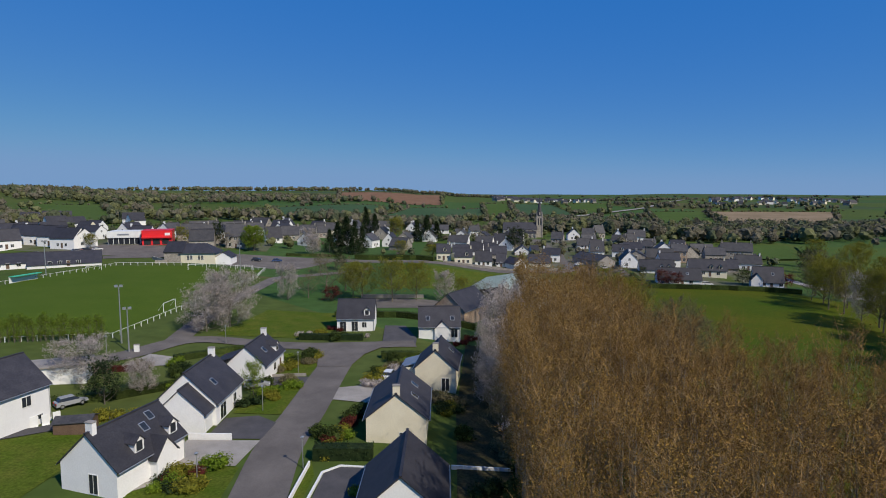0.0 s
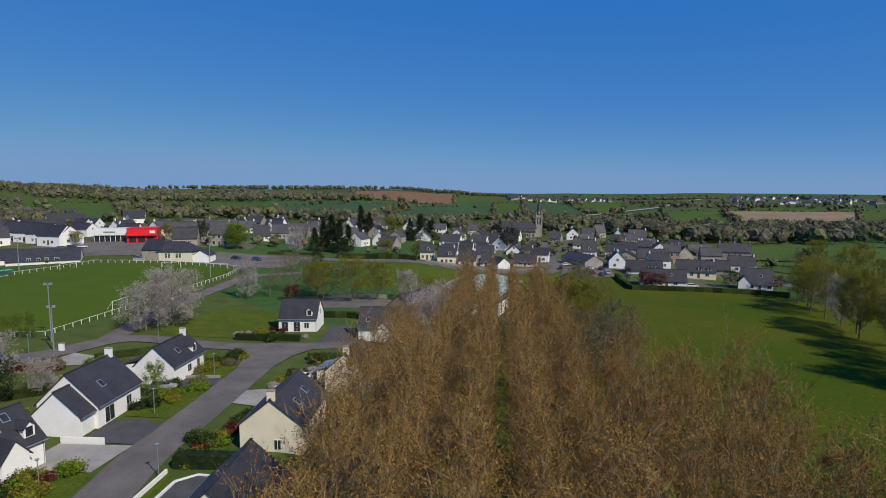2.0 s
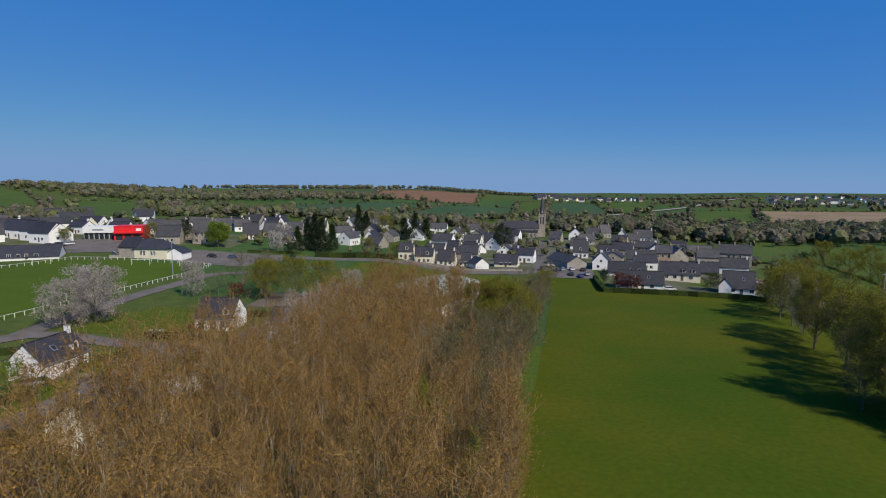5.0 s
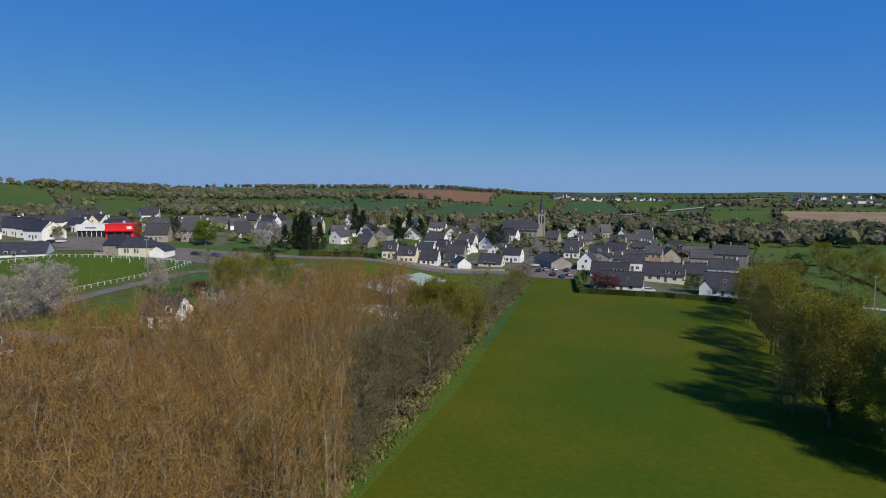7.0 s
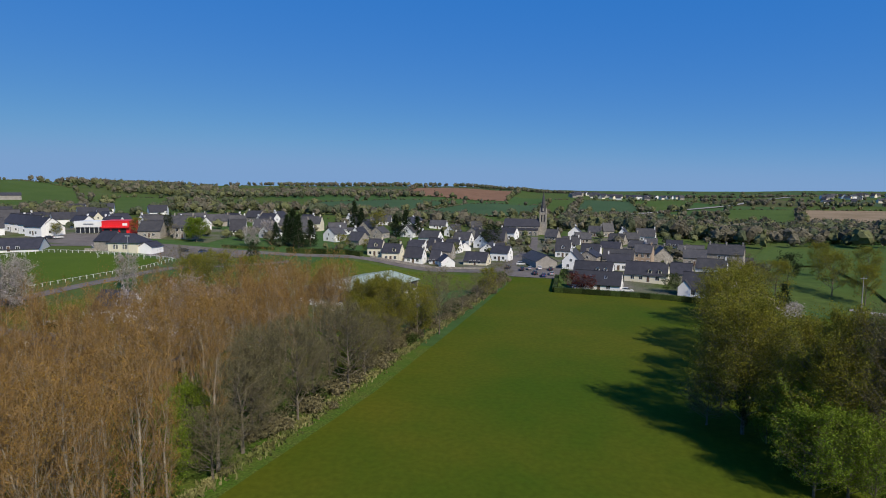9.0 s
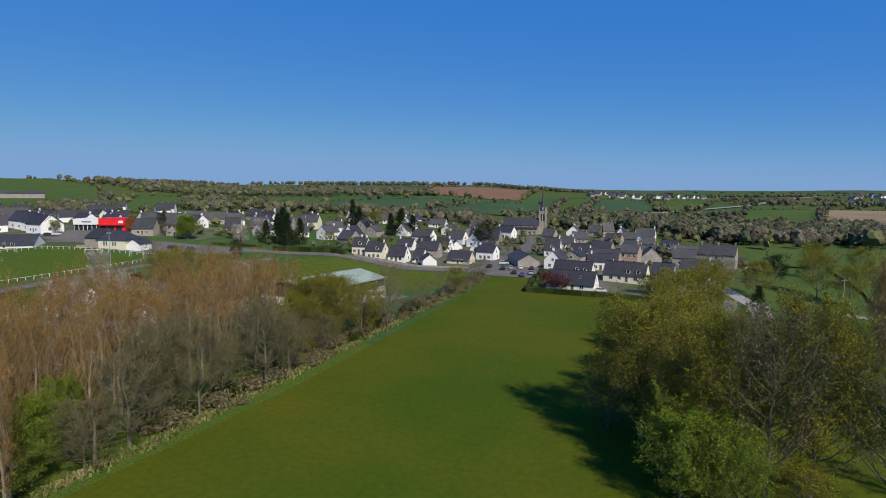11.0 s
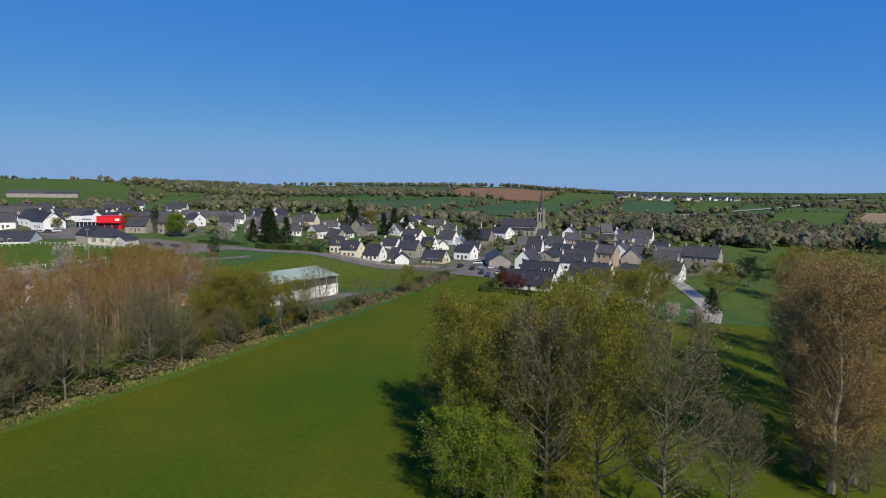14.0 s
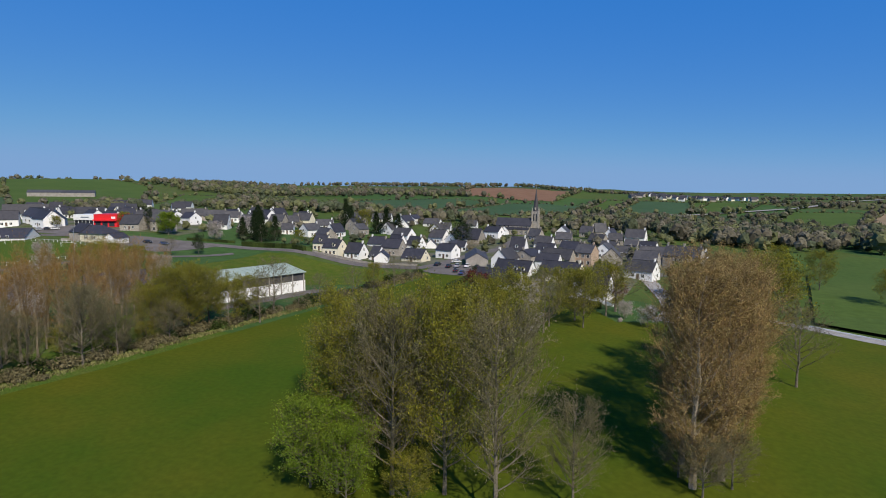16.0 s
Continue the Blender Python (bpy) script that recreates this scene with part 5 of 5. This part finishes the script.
def hedge(name, line, h, w, leaf, label, seed=1, density=26, group="clipped hedges"):
    rng = np.random.default_rng(seed)
    hd = thing(name, *line[0], 0, 0, label, "hedge", group)
    ox, oy = line[0]
    bm = bmesh.new()
    pts = []
    for (ax, ay), (bx, by) in zip(line, line[1:]):
        d = Vector((bx - ax, by - ay))
        n = Vector((-d.y, d.x)).normalized()
        k = max(1, int(d.length / 3))
        for i in range(k):
            p, q = Vector((ax, ay)) + d * i / k, Vector((ax, ay)) + d * (i + 1) / k
            zp, zq = on_ground(*p), on_ground(*q)
            i2 = w / 2 * 0.85
            solid(bm, [(v.x - ox, v.y - oy, z - 0.1) for v, z in ((p - n * i2, zp), (q - n * i2, zq), (q + n * i2, zq), (p + n * i2, zp))],
                  [(v.x - ox, v.y - oy, z + h * 0.93) for v, z in ((p - n * i2, zp), (q - n * i2, zq), (q + n * i2, zq), (p + n * i2, zp))])
            for _ in range(int(d.length / k * density * (h + w * 0.5))):
                f = rng.random()
                c, z = p.lerp(q, f), zp + (zq - zp) * f
                a = rng.uniform(-1, 1)
                if rng.random() < h / (h + w * 0.5):
                    off, up = math.copysign(w / 2, a), rng.uniform(0, h)
                else:
                    off, up = a * w / 2, h
                pts.append(np.array((c.x + n.x * off - ox, c.y + n.y * off - oy, z + up)) + rng.normal(size=3) * 0.07)
    part("inner_growth", bm, leaf, hd)
    V, F = leaf_quads(pts, 0.22, rng)
    link_mesh("foliage", V, F, leaf, hd)
    return hd


hedge("clipped_hedge", [(80.2, 242), (79.5, 217), (104, 213), (131, 206.5)], 1.9, 1.6, M["leaf_hedge"], "long clipped dark hedge round the village gardens", 3, 18)
hedge("clipped_hedge", [(-15.6, 66.4), (-8.5, 66.6)], 1.7, 2.0, M["leaf_dark"], "thick dark evergreen hedge beside the drive", 4)
hedge("clipped_hedge", [(-31.5, 123), (-17.5, 122.6)], 1.4, 1.3, M["leaf_dark"], "clipped dark hedge before a white house", 5)
hedge("clipped_hedge", [(-12, 109), (-3, 110.5)], 1.3, 1.4, M["leaf_hedge"], "loose garden hedge beside the lane", 6)
hedge("clipped_hedge", [(-50, 104), (-42, 112), (-38, 113.5)], 1.2, 1.4, M["leaf_hedge"], "loose garden hedge beside the lane", 7)
hedge("clipped_hedge", [(-62, 77), (-50, 84), (-44, 90)], 1.3, 1.2, M["leaf_hedge"], "loose garden hedge between two plots", 8)
hedge("clipped_hedge", [(-70, 88), (-60, 95), (-52, 98)], 1.0, 1.0, M["leaf_red"], "low copper-red hedge by the lane", 9)
hedge("clipped_hedge", [(-40, 258), (-12, 259), (-4, 256)], 2.2, 2.2, M["leaf_hedge"], "tall loose hedge beside the village street", 10)
hedge("clipped_hedge", [(-70, 254), (-48, 262)], 1.2, 1.5, M["leaf_hedge"], "low hedge beside the village street", 11)
hedge("clipped_hedge", [(8, 140), (-12, 146), (-28, 146)], 1.6, 1.4, M["leaf_hedge"], "garden hedge behind two white houses", 12)

# young columnar trees that screen the pitch
SCREEN = tree_meshes("screen", 300, 4.6, 0.75, 0.05, 30, 4, 3, 1500, 0.16, 1.1, column, M["leaf_bare"], M["leaf_green"])
for i in range(26):
    plant(SCREEN, "young_hornbeam", -69 - i * 0.95 + rnd.uniform(-0.2, 0.2), 113.5 - i * 0.42, "young columnar tree in a screen row", "tree", "screen of young trees", rnd.uniform(0.85, 1.1), 1.1, rnd.uniform(0, 360))


# ---- drives, garden walls and small things ----
drape("concrete_drive", [(-33.5, 64.5), (-24.3, 64.2), (-23.6, 71.2), (-33, 71.2)], M["concrete"], "pale concrete drive beside the road", "drive", 0.13)
drape("asphalt_drive", [(-31, 71.8), (-23.6, 71.6), (-23.2, 77), (-26.5, 79.5), (-30.9, 78.5)], M["drive"], "dark asphalt drive before a garage", "drive", 0.13)
drape("house_drive", [(-29.6, 92.2), (-23.3, 93.6), (-23.3, 97), (-29.6, 97)], M["drive"], "dark asphalt drive beside a white house", "drive", 0.13)
drape("gravel_drive", [(-17.1, 86), (-10, 84.2), (-5, 91), (-8, 100), (-12, 93), (-17.1, 91.5)], M["concrete"], "pale gravel drive with a parked car", "drive", 0.13)
drape("paved_drive", [(-14.2, 40), (-8, 40), (-7.8, 63.8), (-12, 64), (-13.6, 62.5)], M["drive"], "dark drive with a white kerb", "drive", 0.13)
drape("rear_drive", [(-13, 120), (-5.8, 119.8), (-5.8, 124.5), (-9, 136), (-14, 136)], M["drive"], "dark shared drive between two houses", "drive", 0.14)
ribbon("garden_path", [(-35, 57.5), (-31.5, 60.6), (-27.5, 64.3)], 1.1, M["concrete"], "narrow pale garden path", "path", 0.14)
ribbon("track", [(-75, 58), (-62, 65), (-52, 72.5), (-45.5, 79)], 2.2, M["drive"], "dark gravel track between two gardens", "path", 0.12)
drape("left_lawn", [(-60, 50), (-44, 52), (-43, 70), (-49, 73), (-64, 62)], M["lawn"], "mown lawn beside a white house", "lawn", 0.1)
drape("garden_lawn", [(-30.5, 80.5), (-23.4, 80), (-23.4, 92), (-30.3, 92)], M["lawn"], "garden lawn beside the road", "lawn", 0.1)
drape("verge_lawn", [(-15.8, 66), (-17, 40), (-14.9, 40), (-14.6, 62)], M["lawn"], "narrow grass verge beside the road", "lawn", 0.1)
drape("front_lawn", [(-33, 48), (-22.6, 48), (-23.8, 64), (-28, 63.8), (-33.5, 59)], M["lawn"], "front lawn with shrubs", "lawn", 0.1)
drape("corner_lawn", [(-30, 98), (-23.5, 98), (-23.4, 104), (-26, 110), (-34, 112), (-30, 104)], M["lawn"], "corner lawn with shrubs", "lawn", 0.1)
drape("sand_patch", [(-57, 98), (-50, 101), (-50.5, 106), (-56, 107)], M["concrete"], "bare sandy patch by the lane", "ground", 0.13)


def low_wall(name, pts, h, w, material, label):
    e = thing(name, *pts[0], 0, 0, label, "wall", "low walls")
    ox, oy = pts[0]
    for (ax, ay), (bx, by) in zip(pts, pts[1:]):
        d = Vector((bx - ax, by - ay))
        n = Vector((-d.y, d.x)).normalized() * w / 2
        a, b = Vector((ax, ay)), Vector((bx, by))
        za, zb = on_ground(ax, ay), on_ground(bx, by)
        bm = bmesh.new()
        ring = ((a - n, za), (b - n, zb), (b + n, zb), (a + n, za))
        solid(bm, [(p.x - ox, p.y - oy, z - 0.3) for p, z in ring], [(p.x - ox, p.y - oy, z + h) for p, z in ring])
        part("wall_section", bm, material, e)
    return e


low_wall("garden_wall", [(-33, 71.5), (-27.4, 71.5)], 0.9, 0.2, M["render_white"], "low white garden wall between two drives")
low_wall("kerb_wall", [(-7.9, 64), (-12, 64.2), (-13.8, 62.6), (-14.4, 52), (-14.4, 40)], 0.25, 0.25, M["trim"], "white kerb round a dark drive")
low_wall("kerb_wall", [(1, 65.6), (9.4, 67), (9.8, 56), (9.8, 40)], 0.5, 0.2, M["render_white"], "low white wall round a shaded plot")
low_wall("garden_wall", [(-15.7, 64.5), (-16, 52)], 0.6, 0.2, M["render_white"], "low white wall along the verge")
low_wall("garden_wall", [(-30, 97.2), (-24, 97.8)], 0.5, 0.2, M["concrete"], "low concrete wall beside a drive")
low_wall("garden_wall", [(-25, 173), (-6, 174)], 1.2, 0.3, M["concrete"], "pale wall behind the estate yard")
low_wall("garden_wall", [(84, 268), (108, 264)], 2.4, 0.4, M["render_cream"], "long cream garden wall in the village")
low_wall("garden_wall", [(0, 256.5), (30, 254), (52, 255)], 0.8, 0.3, M["stone"], "low stone wall along the village street")
low_wall("garden_wall", [(-118, 231), (-108, 222), (-112, 221)], 1.2, 0.4, M["stone"], "low stone wall beside the clubhouse")
low_wall("garden_wall", [(122, 216), (134, 212)], 1.0, 0.3, M["render_white"], "low white terrace wall")
low_wall("road_kerb", [(186, 219.4), (200.5, 209), (231, 191), (300, 163)], 0.35, 0.3, M["trim"], "white edge of the country road")

bins = M["trim"]
for i in range(3):
    b = thing("leaning_board", -54 + i * 0.9, 73 + i * 0.9, on_ground(-53, 74), 50, "pale board standing in the garden", "board", "garden boards")
    part("board", boxed((-0.45, 0.45, -0.05, 0.05, 0, 1.5)), bins, b)
    part("foot", boxed((-0.4, 0.4, -0.3, 0.3, 0, 0.08)), bins, b)
hut = thing("garden_shed", -48.2, 72.6, on_ground(-48, 72.5), 12, "small grey wooden garden shed", "shed")
part("wall", gable_wall(-2.2, 2.2, 1.3, 1.7, 2.2), M["door"], hut)
part("roof", slab_roof(-2.2, 2.2, 1.3, 1.7, 2.2, 0.2, 0.08), M["slate_old"], hut)
gar = thing("garage", -64, 90, on_ground(-64, 90), 20, "long low garage with a flat pale roof", "garage")
part("wall", boxed((-6, 6, -2.5, 2.5, -0.5, 2.5)), M["render_white"], gar)
part("roof", boxed((-6.3, 6.3, -2.8, 2.8, 2.5, 2.75)), M["concrete"], gar)
part("door", boxed((3.2, 5.6, -2.56, -2.5, 0, 2.1)), M["trim"], gar)
lean = thing("lean_to", -5.6, 99, on_ground(-5.6, 99), 84, "grey lean-to with a pale sheet roof", "lean-to")
part("wall", boxed((-2.5, 2.5, -1.2, 1.2, -0.5, 2.2)), M["render_cream"], lean)
bm = bmesh.new()
low = [(-2.7, -1.3, 3.0), (2.7, -1.3, 3.0), (2.7, 1.5, 2.2), (-2.7, 1.5, 2.2)]
solid(bm, low, [(a, b, c + 0.1) for a, b, c in low])
part("roof", bm, M["metal"], lean)
ann = thing("lean_to", -38.2, 100, on_ground(-38.2, 100), 88, "low slate-roofed lean-to beside a white house", "lean-to")
part("wall", boxed((-3, 3, -1.8, 1.8, -0.5, 2.2)), M["render_white"], ann)
bm = bmesh.new()
low = [(-3.2, -1.8, 3.3), (3.2, -1.8, 3.3), (3.2, 2.1, 2.1), (-3.2, 2.1, 2.1)]
solid(bm, low, [(a, b, c + 0.12) for a, b, c in low])
part("roof", bm, M["slate"], ann)
cab = thing("utility_cabinet", -58.8, 107.5, on_ground(-58.8, 107.5), 10, "white utility cabinet beside the lane", "cabinet")
part("body", boxed((-0.45, 0.45, -0.25, 0.25, 0, 1.5)), M["trim"], cab)
part("cap", boxed((-0.5, 0.5, -0.3, 0.3, 1.5, 1.58)), M["concrete"], cab)

M["dry_grass"] = mat("dry_grass", (0.22, 0.20, 0.09), (0.12, 0.15, 0.04), 0.3, 3.0, 0.95, 0.0, fine_mix=0.3, per="island", spread=0.4, leaf=0.2)
grng = np.random.default_rng(77)
tuft_v, tuft_f = [], []
for _ in range(5200):
    y = grng.uniform(62, 242)
    x = 42.6 + (y - 84) * 0.117 - (0.8 if y < 84 else 0) + grng.normal() * 0.7
    z, a, s = on_ground(x, y), grng.uniform(0, 6.28), grng.uniform(0.25, 0.8)
    k = len(tuft_v)
    dx, dy = math.cos(a) * s * 0.3, math.sin(a) * s * 0.3
    tuft_v += [(x - dx, y - dy, z), (x + dx, y + dy, z), (x + dx * 0.7 + grng.normal() * 0.2, y + grng.normal() * 0.2, z + s), (x - dx, y, z + s * 0.8)]
    tuft_f.append((k, k + 1, k + 2, k + 3))
tagged(link_mesh("long_grass", tuft_v, tuft_f, M["dry_grass"]), "strip of long pale grass at the meadow edge", "grass", kind="stuff")

pole = thing("utility_pole", 176.3, 223.8, on_ground(176.3, 223.8), 0, "grey concrete utility pole beside the country road", "pole")
bm = bmesh.new()
rod(bm, (0, 0, -0.3), (0, 0, 11), 0.2, 0.12, 8)
shaft = part("shaft", bm, M["concrete"], pole)
part("crossarm", boxed((-0.9, 0.9, -0.07, 0.07, 10.3, 10.45)), M["metal"], pole)


# ---- far hills: woods, hedgerows and hamlets ----
def unit_clump():
    """Corners and triangles of a small round clump, to be roughened tree by tree."""
    bm = bmesh.new()
    bmesh.ops.create_icosphere(bm, subdivisions=2, radius=1.0)
    co = np.array([v.co[:] for v in bm.verts])
    tri = np.array([[v.index for v in f.verts] for f in bm.faces])
    bm.free()
    return co, tri


CLUMP_V, CLUMP_F = unit_clump()


def scatter(name, spots, leaf, label, seed, n_leaf):
    """Far trees in one sheet: a rough inner clump each, in a fringe of loose leaves; spots: x, y, tall, wide."""
    rng = np.random.default_rng(seed)
    k = len(spots)
    S = np.array(spots)
    Z = np.array([on_ground(x, y) for x, y, _, _ in spots])
    half = np.stack((S[:, 3] / 2, S[:, 3] / 2, S[:, 2] * 0.45), 1)[:, None, :]
    mid = np.stack((S[:, 0], S[:, 1], Z + S[:, 2] * 0.5), 1)[:, None, :]
    m = len(CLUMP_V)
    core = CLUMP_V[None] * rng.uniform(0.5, 1.02, (k, m, 1)) * half + mid
    d = rng.normal(size=(k, n_leaf, 3))
    d /= np.linalg.norm(d, axis=2, keepdims=True)
    c = d * rng.uniform(0.62, 1.16, (k, n_leaf, 1)) * half + mid
    size = (S[:, 3] * 0.95 / math.sqrt(n_leaf))[:, None, None]
    u, w = rng.normal(size=(k, n_leaf, 3)), rng.normal(size=(k, n_leaf, 3))
    u *= size / np.linalg.norm(u, axis=2, keepdims=True)
    w *= size / np.linalg.norm(w, axis=2, keepdims=True)
    V = np.stack((c - u * 0.7, c + w * 0.75, c + u * 0.7), 2).reshape(-1, 3)
    faces = (CLUMP_F[None] + (np.arange(k) * m)[:, None, None]).reshape(-1, 3).tolist()
    faces += (np.arange(len(V)).reshape(-1, 3) + k * m).tolist()
    me = bpy.data.meshes.new(name)
    me.from_pydata(core.reshape(-1, 3).tolist() + V.tolist(), [], faces)
    me.materials.append(leaf)
    return tagged(new(name, me), label, "trees", kind="stuff")


frnd = random.Random(21)
far = {"brown": [], "olive": [], "dark": []}


def inside(x, y, ring):
    odd = False
    for (ax, ay), (bx, by) in zip(ring, ring[1:] + ring[:1]):
        if (ay > y) != (by > y) and x < (bx - ax) * (y - ay) / (by - ay) + ax:
            odd = not odd
    return odd


OPEN = [f[3] for f in FIELDS] + [[(-165, 880), (-2, 905), (0, 1200), (-200, 1130)]]


def free(x, y):
    return not (-260 < x < 180 and y < 425) and not any(inside(x, y, ring) for ring in OPEN)


def hedgerow(a, b, gap=5.5, tall=0.16):
    """Hedge with single taller trees between two corners of a field."""
    d = math.hypot(b[0] - a[0], b[1] - a[1])
    kind = frnd.choice(("brown", "olive", "dark"))
    for i in range(int(d / gap)):
        if frnd.random() < 0.15:
            continue
        f = i * gap / d
        h = frnd.uniform(6, 11) if frnd.random() < tall else frnd.uniform(1.6, 3.4)
        far[kind if frnd.random() < 0.6 else frnd.choice(("brown", "olive", "dark"))].append(
            (a[0] + (b[0] - a[0]) * f + frnd.uniform(-2, 2), a[1] + (b[1] - a[1]) * f + frnd.uniform(-2, 2), h, max(4.0, h * frnd.uniform(0.75, 1.05))))


for ring in OPEN[:9] + OPEN[11:]:
    for a, b in zip(ring, ring[1:] + ring[:1]):
        hedgerow(a, b)
# hedged pastures on the hills beyond
for _ in range(46):
    a = frnd.uniform(-1.1, 0.95)
    r = 620 + 1500 * frnd.random()
    x, y = 60 + math.sin(a) * r, math.cos(a) * r
    g = frnd.choice((0.12, 0.2, 1.5, 1.7, 2.9)) + frnd.uniform(-0.2, 0.2)
    n = frnd.uniform(90, 260)
    if free(x, y) and free(x + math.cos(g) * n, y + math.sin(g) * n):
        hedgerow((x, y), (x + math.cos(g) * n, y + math.sin(g) * n), 7.0, 0.25)
# woods: centre, half sizes, count, lowest and tallest tree
for cx, cy, rx, ry, n, lo, hi in (
        (-580, 830, 150, 60, 190, 8, 13), (-450, 735, 90, 30, 90, 7, 12), (-360, 800, 120, 45, 190, 7, 11), (-220, 880, 120, 45, 170, 7, 11), (-330, 610, 60, 30, 50, 6, 11),
        (-90, 1260, 150, 25, 110, 6, 10), (-150, 445, 130, 16, 120, 6, 11), (-20, 470, 120, 22, 130, 6, 11), (-290, 385, 60, 20, 60, 5, 10), (-340, 420, 50, 40, 50, 5, 10),
        (110, 480, 80, 30, 130, 7, 13), (190, 440, 60, 35, 130, 7, 14), (270, 450, 70, 45, 150, 7, 13), (300, 560, 130, 40, 150, 6, 11), (390, 500, 110, 60, 150, 7, 13), (430, 400, 80, 50, 110, 7, 13),
        (10, 640, 30, 40, 30, 5, 9), (150, 640, 120, 35, 120, 5, 10), (260, 750, 60, 30, 50, 5, 9), (460, 930, 160, 25, 90, 5, 9), (330, 1000, 150, 20, 60, 5, 9), (620, 620, 120, 60, 120, 6, 11),
        (-800, 1000, 200, 60, 160, 7, 12), (60, 1350, 130, 40, 90, 6, 10), (560, 1500, 260, 50, 120, 7, 11), (-420, 1250, 220, 60, 160, 7, 11)):
    for _ in range(n):
        px, py = cx + rx * frnd.gauss(0, 0.55), cy + ry * frnd.gauss(0, 0.55)
        if free(px, py):
            h = frnd.uniform(lo, hi)
            far[frnd.choice(("brown", "brown", "olive", "dark"))].append((px, py, h, h * frnd.uniform(0.75, 1.1)))
# trees on the skyline
for i in range(150):
    a = -1.1 + i * 0.0135 + frnd.uniform(-0.01, 0.01)
    r = frnd.uniform(1500, 2600)
    far[frnd.choice(("brown", "dark", "olive"))].append((60 + math.sin(a) * r, math.cos(a) * r, frnd.uniform(4, 9), frnd.uniform(10, 24)))
# small trees and garden green between the village houses
for _ in range(300):
    px, py = frnd.uniform(-240, 180), frnd.uniform(266, 440)
    h = frnd.uniform(2.0, 6.5)
    if 55 < px < 85 and py < 300:
        continue
    far[frnd.choice(("brown", "olive", "dark", "olive"))].append((px, py, h, h * frnd.uniform(0.8, 1.2)))
# trees among the houses of the far hamlets
for lo, hi, y0, y1, n in ((0.055, 0.24, 1110, 1420, 75), (0.42, 0.68, 1000, 1400, 70)):
    for _ in range(n):
        py = frnd.uniform(y0, y1)
        h = frnd.uniform(4, 8)
        far[frnd.choice(("dark", "brown", "olive"))].append((36 + frnd.uniform(lo, hi) * py, py, h, h * 0.9))
LAB = {"brown": "distant brown woods and hedgerows not yet in leaf", "olive": "distant olive-green woods and hedgerows", "dark": "distant dark evergreen woods and hedgerows"}
for i, (k, m) in enumerate((("brown", "far_brown"), ("olive", "far_olive"), ("dark", "far_dark"))):
    near = [s for s in far[k] if math.hypot(s[0] - 60, s[1]) < 800]
    rest = [s for s in far[k] if math.hypot(s[0] - 60, s[1]) >= 800]
    scatter("far_trees", near, M[m], LAB[k], 500 + i, 80)
    scatter("far_trees", rest, M[m], LAB[k], 600 + i, 26)


def far_house(x, y, rot, l, w, e, r, wall):
    hs = thing("far_house", x, y, on_ground(x, y), rot, "distant village house with a dark roof", "house", "distant houses")
    part("wall", gable_wall(-l / 2, l / 2, w / 2, e, r), M[wall], hs)
    part("roof", slab_roof(-l / 2, l / 2, w / 2, e, r), M["slate"], hs)


WALLS = ("render_white", "render_white", "render_cream", "stone", "stone")
for lo, hi, y0, y1, n in ((0.055, 0.23, 1060, 1290, 85), (0.42, 0.68, 960, 1300, 80)):
    for i in range(n):
        py = frnd.uniform(y0, y1)
        far_house(36 + frnd.uniform(lo, hi) * py, py, frnd.uniform(-60, 60), frnd.uniform(7, 11), 7, frnd.uniform(2.8, 4.5), frnd.uniform(6, 7.5), frnd.choice(WALLS))
for i in range(14):
    far_house(frnd.uniform(-330, -200), frnd.uniform(300, 420), frnd.uniform(20, 60), frnd.uniform(9, 14), 8, 3.5, 7.5, "render_white")
for x, y in ((-535, 508), (-512, 533)):
    b = thing("farm_barn", x, y, on_ground(x, y), 48, "long grey farm barn on the hillside", "barn", "farm barns")
    part("wall", gable_wall(-17, 17, 8, 5, 8), M["concrete"], b)
    part("roof", slab_roof(-17, 17, 8, 5, 8), M["slate_old"], b)
